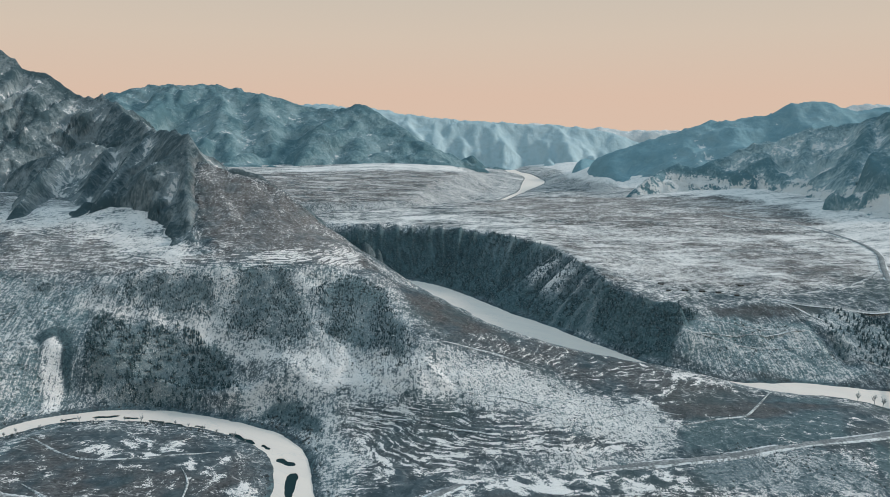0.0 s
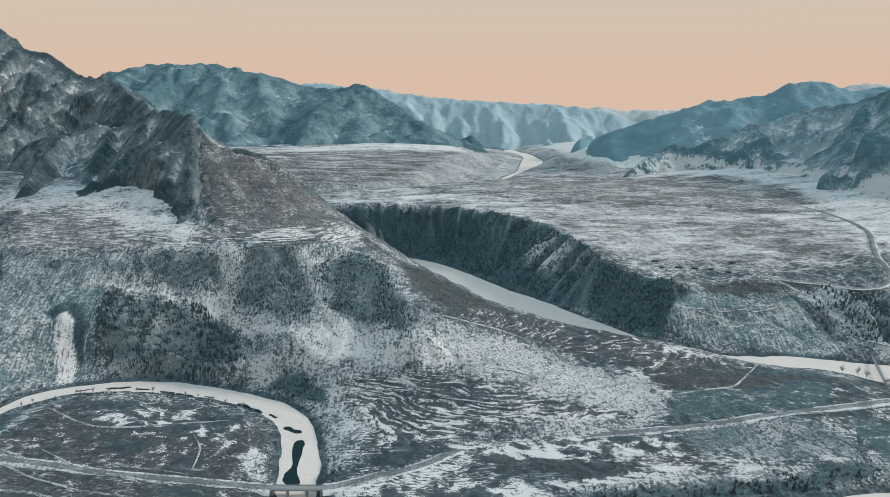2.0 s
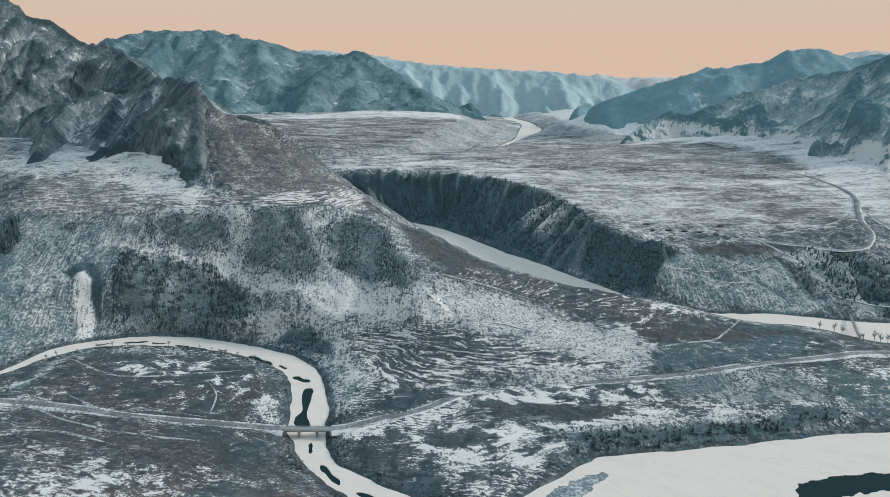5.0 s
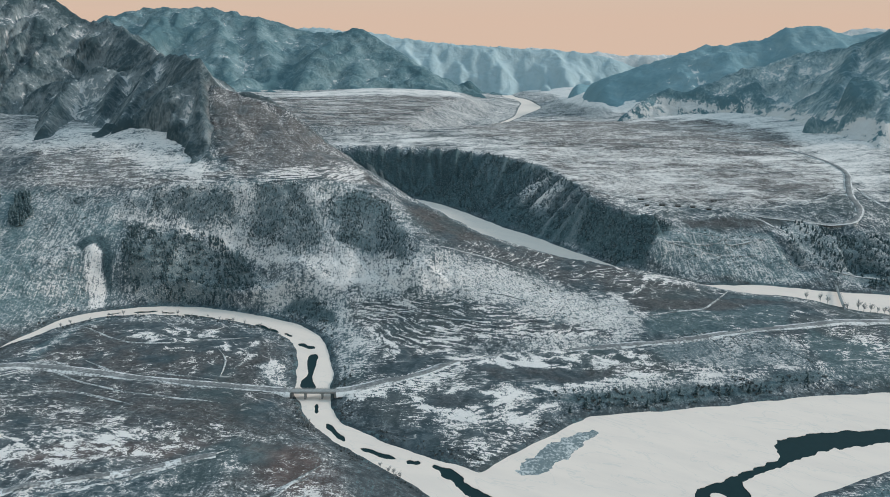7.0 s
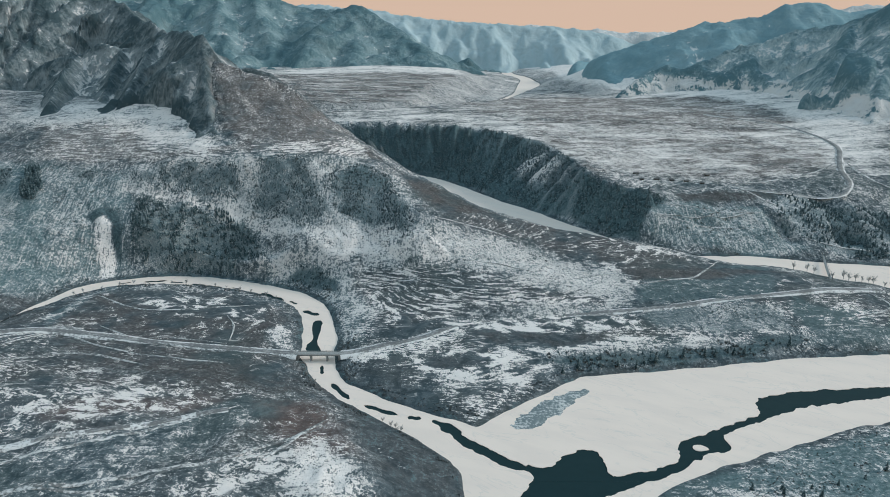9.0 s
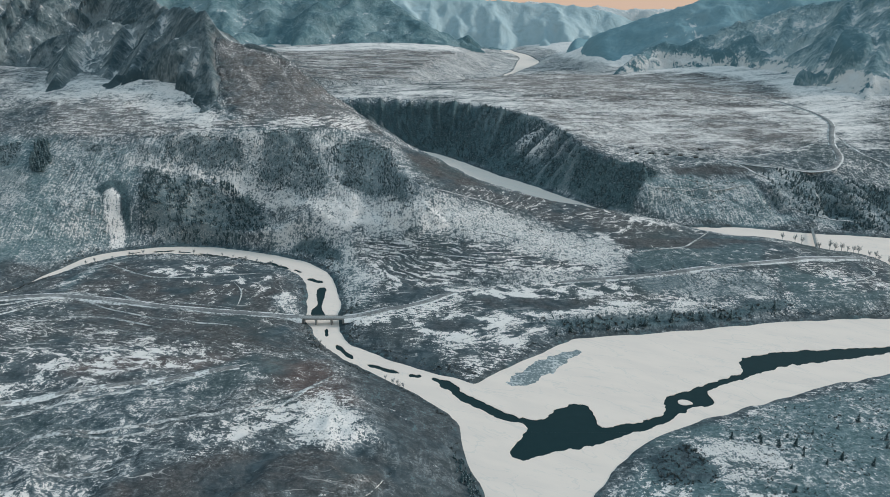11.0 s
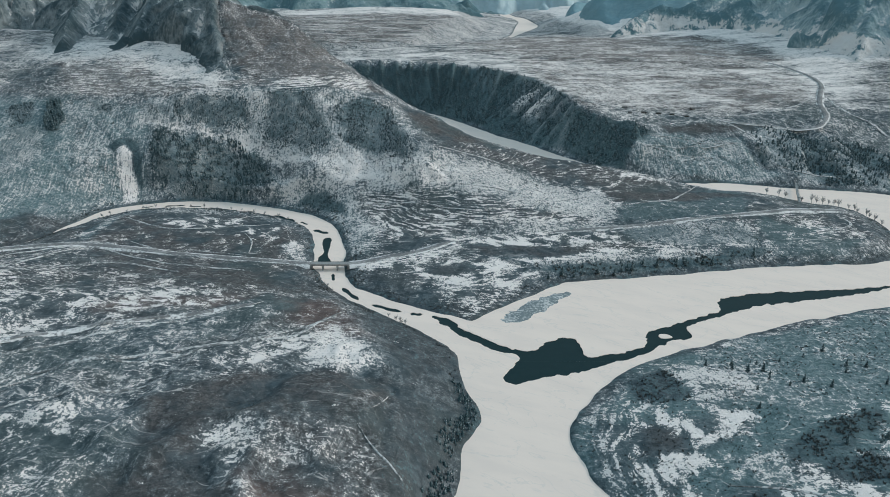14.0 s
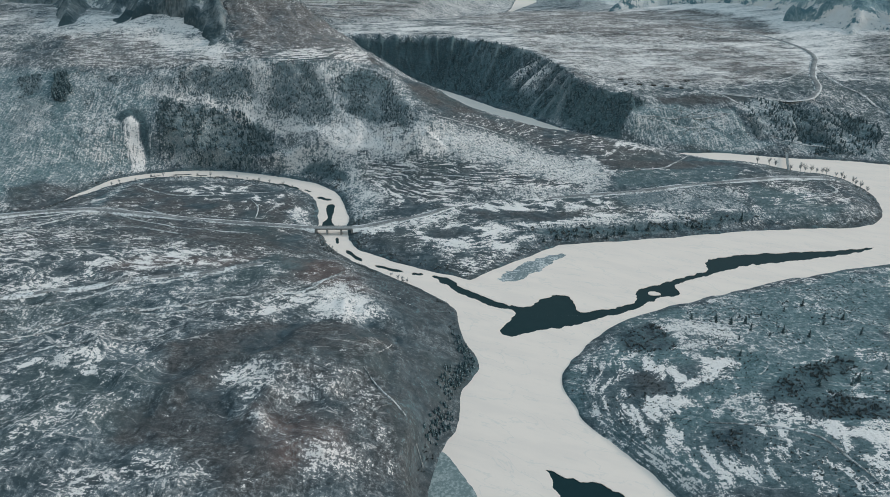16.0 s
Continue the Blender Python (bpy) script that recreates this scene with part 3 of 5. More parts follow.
patch("far_left_terrace", [(-700, 2600), (-336, 2814), (37, 2900), (60, 2790), (0, 2600), (-60, 2300), (-95, 1960), (-290, 1880), (-494, 1860), (-700, 1950)], 0.42, 0.0, 1.05, 25)
patch("far_left_snow", [(-760, 2900), (-542, 2960), (-400, 3010), (-200, 3050), (60, 3080), (100, 2960), (13, 2880), (-332, 2790), (-620, 2700)], 0.86, 0.0, 0.0, 30)
patch("far_floor_snow", [(518, 4341), (916, 4367), (1019, 3584), (900, 2500), (690, 2480), (600, 2740), (560, 3100), (619, 3655), (494, 4128)], 0.92, 0.0, 0.0, 20)
patch("plateau_far", [(60, 1740), (235, 1895), (500, 1870), (744, 1800), (860, 1547), (848, 1390), (607, 1420), (258, 1450), (97, 1540)], 0.4, 0.0, 1.45, 40)
patch("plateau_mid", [(118, 1460), (377, 1425), (714, 1383), (804, 1281), (716, 1087), (528, 1004), (363, 1023), (243, 1035), (207, 1130), (160, 1215)], 0.56, 0.0, 1.25, 25)
patch("plateau_oval", [(544, 1278), (654, 1261), (671, 1121), (591, 1043), (526, 1074), (510, 1193)], 0.42, 0.05, 1.3, 30)
patch("plateau_left", [(-250, 1410), (-230, 1560), (21, 1560), (147, 1440), (200, 1215), (140, 1300), (25, 1375), (-98, 1402)], 0.64, 0.0, 0.2, 10)
patch("mountain_foot_right", [(540, 1950), (700, 1990), (900, 1950), (1000, 1850), (1150, 1700), (1250, 1450), (919, 1380), (850, 1558), (790, 1760), (640, 1850), (530, 1885)], 0.84, 0.1, 0.0, 30)
patch("plateau_snow", [(870, 1698), (987, 1432), (759, 1052), (739, 1102), (791, 1389)], 0.8, 0.05, 0.2, 30)
patch("rim_dark", [(369, 939), (511, 942), (539, 924), (386, 912)], 0.12, 0.0, 0.7, 5)
patch("worn_slope", [(309, 880), (338, 908), (404, 908), (496, 900), (501, 861), (537, 805), (465, 801), (382, 821), (309, 848)], 0.52, 0.12, -0.95, 5)
patch("scarp_wood", [(-250, 1380), (-98, 1384), (25, 1355), (106, 1310), (138, 1273), (183, 1225), (219, 1140), (247, 1018), (268, 950), (325, 927), (356, 919), (314, 882), (298, 851), (250, 905), (200, 972), (152, 1038), (112, 1084), (66, 1154), (4, 1236), (-60, 1282), (-190, 1328)], 0.28, 0.86, -0.8, 6)
patch("scarp_frost", [(183, 1220), (219, 1136), (245, 1020), (215, 1030), (160, 1080), (140, 1150)], 0.52, 0.5, 0.0, 18)
patch("gully_wood", [(512, 918), (557, 934), (632, 908), (683, 895), (721, 860), (674, 765), (632, 783), (574, 788), (546, 818), (508, 851)], 0.46, 0.6, -0.7, 6)
patch("spur_brown", [(-154, 992), (-114, 941), (-48, 888), (13, 862), (76, 819), (12, 774), (-29, 801), (-72, 911), (-135, 920)], 0.16, 0.05, 0.9, 12)
patch("point_brown", [(-8, 748), (76, 819), (189, 811), (272, 744), (338, 729), (282, 654), (243, 656), (196, 702), (113, 729), (49, 731)], 0.36, 0.05, 0.7, 12)
patch("bench", [(-722, 1102), (-625, 1107), (-395, 930), (-307, 900), (-138, 1002), (-111, 917), (-207, 862), (-353, 861), (-587, 885)], 0.52, 0.0, 1.4, 14)
patch("bench_streaks", [(-327, 987), (-245, 1030), (-146, 996), (-139, 894), (-252, 865)], 0.6, 0.0, 1.2, 20)
patch("flank_brown", [(-395, 1100), (-340, 1098), (-240, 1070), (-170, 1045), (-140, 990), (-200, 930), (-280, 915), (-335, 930), (-372, 1010)], 0.35, 0.04, 1.25, 12)
patch("snow_fan", [(-800, 1110), (-720, 1180), (-620, 1160), (-545, 1120), (-478, 1110), (-425, 1040), (-375, 965), (-335, 912), (-360, 890), (-440, 915), (-500, 985), (-560, 1010), (-680, 1040)], 0.72, 0.0, 0.0, 20)
patch("slope_west", [(-800, 895), (-582, 880), (-474, 690), (-505, 600), (-620, 515), (-800, 560)], 0.42, 0.24, -0.9, 14)
patch("slope_frost", [(-582, 877), (-457, 861), (-429, 801), (-418, 747), (-407, 720), (-474, 688)], 0.52, 0.16, -0.9, 12)
patch("slope_upper", [(-458, 864), (-121, 875), (-59, 828), (-27, 727), (-50, 696), (-140, 723), (-238, 780), (-334, 805), (-436, 817)], 0.61, 0.12, -0.6, 12)
patch("slope_gap", [(-200, 847), (-171, 844), (-158, 795), (-133, 729), (-143, 726), (-164, 777), (-189, 828)], 0.66, 0.0, 0.0, 6)
patch("spotted_slope", [(-38, 733), (11, 729), (74, 721), (134, 703), (207, 673), (230, 617), (213, 582), (112, 569), (53, 606), (11, 664), (-22, 682)], 0.7, 0.44, -0.2, 16)
patch("dark_oval", [(-102, 632), (-74, 633), (-53, 619), (-77, 615)], 0.05, 0.45, 0.3, 4)
patch("point_flats", [(262, 706), (502, 726), (409, 583), (324, 585), (226, 590)], 0.27, 0.05, 0.3, 10)
patch("point_stripe", [(351, 663), (471, 679), (459, 661), (347, 643)], 0.6, 0.0, 0.0, 8)
patch("meander", [(-459, 574), (-413, 640), (-319, 652), (-236, 640), (-174, 596), (-143, 497), (-130, 447), (-246, 461), (-378, 515)], 0.36, 0.03, 0.85, 10)
patch("meander_streaks", [(-389, 644), (-319, 652), (-195, 609), (-202, 564), (-316, 580)], 0.44, 0.0, 0.3, 10)
patch("meander_speckle", [(-187, 538), (-163, 560), (-147, 507), (-166, 491)], 0.64, 0.15, 0.0, 6)
patch("west_fields", [(-388, 446), (-275, 414), (-166, 400), (-123, 373), (-135, 321), (-221, 299), (-292, 294)], 0.46, 0.05, 0.8, 14)
patch("west_dark", [(-397, 511), (-246, 461), (-129, 441), (-109, 391), (-225, 408), (-342, 450)], 0.2, 0.05, 0.8, 10)
patch("red_earth", [(-133, 362), (-106, 375), (-86, 339), (-93, 308), (-125, 314)], 0.25, 0.0, 1.0, 8)
patch("bare_field", [(-164, 364), (-150, 376), (-127, 372), (-131, 351), (-157, 347)], 0.02, 0.0, -0.8, 5)
patch("bluff_west", [(-105, 422), (-74, 406), (-13, 342), (11, 318), (17, 264), (32, 214), (16, 184), (11, 148), (-1, 164), (-25, 240), (-61, 332)], 0.13, 0.35, 0.4, 6)
patch("stipple", [(-113, 285), (-89, 309), (-61, 287), (-39, 247), (-79, 233), (-100, 251)], 0.76, 0.22, 0.0, 6)
patch("round_hill", [(-193, 179), (-121, 222), (-34, 243), (-14, 185), (-11, 49), (-121, 22), (-172, 104)], 0.32, 0.2, 0.75, 10)
patch("east_bank", [(464, 389), (351, 357), (222, 306), (148, 257), (105, 205), (100, 177), (127, 116), (146, 78), (261, 59)], 0.46, 0.14, -1.0, 6)
patch("point_dark", [(-95, 480), (-30, 476), (-31, 435), (-8, 408), (29, 393), (11, 382), (-42, 409), (-79, 441)], 0.2, 0.18, 0.3, 6)
patch("bare_triangle", [(-64, 525), (-52, 559), (-23, 570), (7, 558), (-43, 510)], 0.12, 0.0, 0.1, 4)
patch("road_bank", [(-95, 486), (-21, 509), (30, 540), (24, 523), (-25, 486), (-83, 475)], 0.66, 0.1, 0.0, 4)
patch("bluff_snow", [(29, 506), (180, 511), (296, 524), (387, 534), (356, 518), (260, 501), (174, 487), (92, 478)], 0.6, 0.2, -0.1, 5)
patch("bluff_scrub", [(92, 478), (174, 487), (260, 501), (351, 518), (389, 527), (396, 518), (343, 501), (253, 481), (170, 471), (117, 467)], 0.4, 0.62, -0.3, 4)
patch("point_worn", [(402, 586), (488, 588), (445, 519), (373, 505)], 0.45, 0.12, -0.5, 6)
patch("wood_low", [(-424, 798), (-378, 800), (-319, 798), (-282, 779), (-245, 754), (-229, 734), (-268, 709), (-327, 716), (-398, 735), (-407, 745), (-419, 766)], 0.56, 0.56, -0.7, 8)
patch("wood_mid", [(-414, 859), (-365, 859), (-321, 858), (-293, 850), (-282, 810), (-321, 809), (-364, 811), (-401, 823)], 0.6, 0.6, -0.6, 8)
patch("wood_mid", [(-269, 864), (-208, 872), (-188, 849), (-169, 800), (-145, 752), (-194, 762), (-248, 781), (-278, 806), (-273, 834)], 0.6, 0.6, -0.6, 8)
patch("wood_east", [(-160, 837), (-136, 858), (-102, 870), (-74, 839), (-54, 784), (-35, 719), (-30, 696), (-67, 718), (-109, 745), (-140, 763), (-153, 803)], 0.54, 0.64, -0.6, 8)
patch("wood_small", [(-550, 874), (-498, 855), (-500, 835), (-540, 850)], 0.55, 0.55, -0.4, 4)
patch("wood_small", [(-449, 848), (-415, 847), (-408, 825), (-438, 828)], 0.55, 0.55, -0.4, 4)
patch("wood_small", [(-659, 856), (-634, 867), (-608, 810), (-627, 792)], 0.5, 0.62, -0.4, 5)
patch("slope_rough", [(-631, 787), (-588, 799), (-562, 723), (-586, 678)], 0.54, 0.42, -0.5, 6)
patch("foot_frost", [(-245, 741), (-183, 713), (-108, 679), (-80, 598), (-69, 515), (-98, 523), (-118, 598), (-158, 663), (-224, 697)], 0.64, 0.22, -0.4, 8)
patch("wood_foot", [(-195, 693), (-181, 698), (-151, 687), (-129, 669), (-121, 642), (-147, 656), (-178, 678)], 0.4, 0.6, -0.4, 4)
patch("river_scrub", [(-436, 568), (-418, 693), (-362, 721), (-235, 703), (-233, 697), (-361, 713), (-414, 648), (-411, 531)], 0.56, 0.42, -0.4, 4)
patch("low_brown", [(-556, 599), (-533, 635), (-484, 635), (-436, 568), (-447, 477), (-470, 455)], 0.3, 0.12, 0.6, 6)
patch("slope_line", [(-452, 822), (-372, 810), (-303, 802), (-257, 781), (-192, 748), (-209, 744), (-273, 777), (-318, 793), (-378, 800), (-449, 811)], 0.7, 0.06, 0.0, 4)
patch("snow_field", [(-229, 765), (-175, 741), (-125, 742), (8, 700), (20, 676), (5, 662), (-57, 675), (-121, 693), (-171, 709), (-208, 739)], 0.72, 0.2, 0.1, 7)
patch("streaky_slope", [(-104, 674), (8, 660), (94, 629), (166, 615), (207, 596), (75, 579), (4, 568), (-51, 550), (-68, 594), (-102, 650)], 0.5, 0.06, 0.5, 8)
patch("teal_flat", [(234, 636), (447, 755), (390, 619), (294, 598), (224, 593)], 0.28, 0.04, -0.4, 5)
patch("dark_band", [(223, 674), (339, 695), (451, 707), (325, 651), (233, 650)], 0.14, 0.05, 0.7, 4)
patch("point_frost", [(276, 609), (347, 604), (383, 584), (377, 533), (286, 525), (234, 533), (218, 567)], 0.52, 0.38, -0.3, 5)
patch("point_teal", [(406, 613), (462, 554), (520, 556), (467, 520), (396, 511), (379, 530)], 0.36, 0.1, -0.45, 6)
patch("road_snow", [(4, 559), (88, 561), (214, 564), (221, 535), (85, 526), (11, 537)], 0.6, 0.06, 0.2, 4)
patch("south_brown", [(38, 527), (151, 523), (189, 512), (121, 499), (50, 507)], 0.22, 0.06, 0.65, 4)
patch("ring_snow", [(-33, 478), (4, 497), (81, 487), (119, 468), (79, 431), (16, 423), (-19, 446)], 0.66, 0.06, 0.1, 7)
patch("ring_dark", [(-15, 481), (17, 489), (56, 471), (29, 457), (-7, 462)], 0.22, 0.1, 0.4, 5)
patch("west_stripes", [(-432, 375), (-370, 395), (-204, 391), (-214, 350), (-311, 294), (-353, 242)], 0.53, 0.0, 0.3, 6)
patch("grey_field", [(-349, 236), (-284, 291), (-167, 381), (-141, 339), (-215, 238), (-317, 183)], 0.44, 0.05, -0.05, 6)
patch("west_blue", [(-299, 153), (-283, 194), (-199, 184), (-174, 118), (-200, 56), (-235, 47)], 0.48, 0.1, -0.05, 10)
patch("brown_band", [(-200, 175), (-120, 215), (-60, 227), (-32, 206), (-102, 169), (-129, 140), (-133, 113), (-153, 99)], 0.2, 0.08, 0.8, 8)
patch("hill_speckle", [(-104, 145), (-53, 162), (-27, 117), (-12, 91), (-17, 55), (-41, 41), (-57, 72), (-90, 108)], 0.42, 0.12, 0.75, 8)
patch("hill_bare", [(-194, 100), (-165, 104), (-122, 74), (-85, 52), (-64, 34), (-119, 25), (-148, 57), (-184, 62)], 0.2, 0.1, 0.8, 8)
patch("hill_snow_a", [(-136, 143), (-105, 149), (-103, 128), (-107, 98), (-82, 60), (-93, 61), (-117, 91), (-134, 119)], 0.6, 0.08, 0.3, 9)
patch("hill_snow_b", [(-74, 61), (-56, 65), (-48, 53), (-56, 37), (-68, 40)], 0.6, 0.08, 0.3, 9)
patch("hill_snow_c", [(-201, 40), (-132, 36), (-121, 25), (-191, 21)], 0.6, 0.08, 0.4, 6)
patch("field_snow", [(-167, 226), (-132, 232), (-103, 272), (-94, 306), (-136, 292), (-165, 251)], 0.62, 0.0, 0.4, 4)
patch("bluff_face", [(-49, 163), (-37, 218), (14, 294), (32, 214), (11, 172), (-3, 106), (-12, 96), (-28, 131)], 0.18, 0.22, 0.35, 6)
patch("east_teal", [(149, 270), (253, 319), (345, 345), (467, 399), (366, 235), (320, 219), (264, 197), (247, 206), (248, 241), (216, 288)], 0.42, 0.08, -1.0, 8)
patch("east_knoll", [(197, 291), (255, 272), (243, 241), (199, 210), (193, 246)], 0.6, 0.12, -0.4, 8)
patch("east_swirl", [(121, 218), (188, 203), (241, 224), (223, 192), (183, 173), (161, 142), (156, 113), (112, 154)], 0.6, 0.1, -0.2, 6)
patch("east_earth", [(148, 200), (174, 199), (171, 174), (144, 168)], 0.18, 0.1, 0.5, 4)
patch("east_teal_low", [(196, 165), (234, 168), (228, 135), (189, 133)], 0.6, 0.15, -0.9, 6)
patch("east_stripes", [(111, 178), (115, 148), (141, 115), (162, 76), (146, 79), (120, 116), (108, 144)], 0.7, 0.05, -0.3, 4)
patch("east_low", [(160, 126), (218, 130), (284, 100), (261, 62), (162, 76)], 0.55, 0.1, -0.5, 8)
patch("east_band", [(255, 128), (293, 114), (287, 104), (261, 111)], 0.8, 0.0, 0.0, 3)
patch("east_patch", [(232, 161), (264, 138), (264, 123), (242, 131), (225, 138)], 0.66, 0.0, 0.0, 4)
patch("east_clump", [(154, 260), (188, 279), (196, 234), (178, 227), (151, 229)], 0.15, 0.6, 0.2, 4)
patch("east_clump", [(232, 167), (260, 188), (322, 214), (317, 194), (265, 164), (236, 153)], 0.2, 0.6, -0.3, 4)
patch("east_clump", [(251, 156), (289, 163), (310, 143), (301, 128), (261, 131)], 0.15, 0.6, 0.0, 4)
patch("east_clump", [(190, 132), (207, 122), (196, 103), (180, 110)], 0.25, 0.5, 0.0, 5)
patch("bluff_south", [(15, 195), (-20, 195), (-30, 110), (-22, 0), (-5, -60), (22, -60), (4, 30), (-6, 76), (-2, 105)], 0.14, 0.35, 0.45, 6)
patch("scar_rim", [(-484, 772), (-466, 786), (-444, 778), (-430, 754), (-424, 728), (-434, 736), (-450, 752), (-468, 756)], 0.15, 0.8, 0.2, 3)
patch("scar", [(-470, 765), (-457, 771), (-443, 760), (-437, 741), (-429, 726), (-426, 708), (-439, 702), (-450, 726), (-463, 745)], 0.8, 0.0, 0.0, 2)
patch("dark_bushes", [(-607, 864), (-591, 866), (-567, 826), (-563, 793), (-579, 793)], 0.3, 1.0, 0.0, 3)


def cover(x, y):
    """Snow, scrub and brown earth at places on the ground."""
    # snow increases up the valley, which also paints in the pale tint of haze
    snow = 0.45 + 0.12 * fbm(x, y, 130, 3, 71) + 0.10 * smooth(1000, 1900, y)
    scrub = 0.06 + 0.0 * x
    brown = 0.35 + 0.3 * fbm(x, y, 200, 2, 77)
    wx, wy = fbm(x, y, 34, 4, 81), fbm(x, y, 34, 4, 91)
    for name, outline, s, c, b, soft in PATCHES:
        p = np.array(outline, float)
        lo, hi = p.min(0) - 2 * soft - 12, p.max(0) + 2 * soft + 12
        m = (x > lo[0]) & (x < hi[0]) & (y > lo[1]) & (y < hi[1])
        if not m.any():
            continue
        w = 1 - smooth(-1.5 * soft, 1.5 * soft, signed(x[m] + min(16, 2 * soft) * wx[m], y[m] + min(16, 2 * soft) * wy[m], p))
        for field, v in ((snow, s), (scrub, c), (brown, b)):
            field[m] = field[m] * (1 - w) + v * w
    rib, near = scarp_rib(x, y)
    bare = np.where(near, rib * smooth(50, 150, x + 60 * fbm(x, y, 70, 2, 49)) * smooth(262, 215, x + 40 * fbm(x, y, 50, 2, 53)), 0.0)
    gully = [p for name, p, *_ in PATCHES if name == "gully_wood"][0]
    m = (x > 480) & (x < 900) & (y > 760) & (y < 1000)
    bare[m] = np.maximum(bare[m], 0.6 * (1 - ravine(x[m], y[m])) * smooth(10, -10, signed(x[m], y[m], np.array(gully, float))))
    return snow + 0.20 * bare, scrub - 0.28 * bare, brown


C_SNOW, C_SCRUB, C_BROWN = cover(GX.ravel(), GY.ravel())
edge = 1 - smooth(1, 8, SHORE.ravel())
C_SCRUB = np.maximum(C_SCRUB, 0.62 * edge * smooth(-0.3, 0.3, fbm(GX, GY, 30, 2, 33).ravel()))
C_SNOW = C_SNOW - 0.2 * edge
paint(ground.data, "snow", C_SNOW)
paint(ground.data, "scrub", C_SCRUB)
paint(ground.data, "brown", C_BROWN)
c_red = np.zeros(GX.shape)
for ring in ([(-145, 372), (-106, 385), (-72, 345), (-62, 300), (-100, 285), (-128, 318)], [(-330, 345), (-280, 372), (-215, 372), (-180, 385), (-205, 350), (-270, 335)], [(-110, 90), (-90, 100), (-60, 90), (-50, 60), (-80, 50)]):
    c_red = np.maximum(c_red, 1 - smooth(-12, 12, signed(GX + 14 * fbm(GX, GY, 30, 3, 61), GY + 14 * fbm(GX, GY, 30, 3, 67), np.array(ring, float))))
paint(ground.data, "red", 0.68 * c_red.ravel())
g_steep = np.hypot(*np.gradient(GZ, gy, gx))
g_grain = smooth(0.07, 0.26, g_steep)
for name, ring, *_ in PATCHES:
    if name in ("stipple", "meander_speckle", "spotted_slope", "point_frost", "east_knoll", "east_teal", "east_teal_low", "grey_field"):
        g_grain = np.maximum(g_grain, 0.85 * (1 - smooth(-10, 10, signed(GX, GY, np.array(ring, float)))))
# where snow lies in lines along the contours
TERRACED = {"bench": 0.8, "bench_streaks": 1.0, "flank_brown": 0.5, "spur_brown": 0.6, "point_brown": 0.9, "streaky_slope": 1.0, "point_flats": 0.6, "meander": 0.6, "meander_streaks": 0.9, "ring_snow": 0.7, "ring_dark": 0.6,
            "south_brown": 0.8, "point_stripe": 0.6, "point_worn": 0.8, "east_bank": 0.55, "bluff_snow": 0.6, "round_hill": 0.4, "snow_fan": 0.6, "west_fields": 0.35, "hill_speckle": 0.55, "hill_snow_a": 0.5, "hill_snow_b": 0.5, "hill_bare": 0.3, "west_blue": 0.7, "field_snow": 0.8, "grey_field": 0.5, "west_stripes": 0.7, "bluff_face": 0.3,
            "east_swirl": 0.9, "east_stripes": 1.0, "east_low": 0.8, "east_teal": 0.2, "road_snow": 0.9, "point_teal": 0.5, "teal_flat": 0.4, "low_brown": 0.5, "worn_slope": 0.35}
g_terr = np.zeros(GX.shape)
for name, ring, *_ in PATCHES:
    if name in TERRACED:
        p = np.array(ring, float)
        m = (GX > p[:, 0].min() - 15) & (GX < p[:, 0].max() + 15) & (GY > p[:, 1].min() - 15) & (GY < p[:, 1].max() + 15)
        w = 1 - smooth(-12, 12, signed(GX[m], GY[m], p))
        g_terr[m] = g_terr[m] * (1 - w) + TERRACED[name] * w
paint(ground.data, "terraced", g_terr.ravel())
# steep frosted slopes with rills that run straight down
g_rill = np.zeros(GX.shape)
for name, ring, *_ in PATCHES:
    if name in ("slope_west", "slope_frost", "slope_upper", "worn_slope", "scar", "wood_mid", "wood_east"):
        p = np.array(ring, float)
        m = (GX > p[:, 0].min() - 15) & (GX < p[:, 0].max() + 15) & (GY > p[:, 1].min() - 15) & (GY < p[:, 1].max() + 15)
        g_rill[m] = np.maximum(g_rill[m], (0.9 if name in ("worn_slope", "scar") else 0.5) * (1 - smooth(-12, 12, signed(GX[m], GY[m], p))))
paint(ground.data, "rill", g_rill.ravel())
paint(ground.data, "grain", (g_grain * (1 - 0.75 * g_terr)).ravel())
# wide soft bands of thin snow on the far flats
paint(ground.data, "soft", (smooth(930, 1080, GY) * (1 - smooth(0.10, 0.26, g_steep) * smooth(1900, 1500, GY))).ravel())


# ---- frozen rivers ----
def sheet_with_holes(name, outline, holes, material, lift, thick):
    """A flat sheet with openings, its edge turned down."""
    bm = bmesh.new()
    edges = []
    for ring in (outline, *holes):
        vs = [bm.verts.new((x, y, float(river_level(y)) + lift)) for x, y in ring]
        edges += [bm.edges.new((vs[i - 1], vs[i])) for i in range(len(vs))]
    bmesh.ops.triangle_fill(bm, use_beauty=True, use_dissolve=False, edges=edges, normal=(0, 0, 1))
    rim = [e for e in bm.edges if e.is_boundary]
    made = bmesh.ops.extrude_edge_only(bm, edges=rim)["geom"]
    for v in made:
        if isinstance(v, bmesh.types.BMVert):
            v.co.z -= thick
    bmesh.ops.recalc_face_normals(bm, faces=bm.faces)
    me = bpy.data.meshes.new(name)
    bm.to_mesh(me)
    bm.free()
    me.materials.append(material)
    return me


def ragged(points, seed, amount=3.2, step=1.6):
    """A closed outline with a broken edge."""
    c = curve(points, step, True)
    n = fbm(c[:, 0], c[:, 1], 7, 5, seed)
    m = fbm(c[:, 0], c[:, 1], 7, 5, seed + 40)
    return c + amount * np.column_stack([n, m])


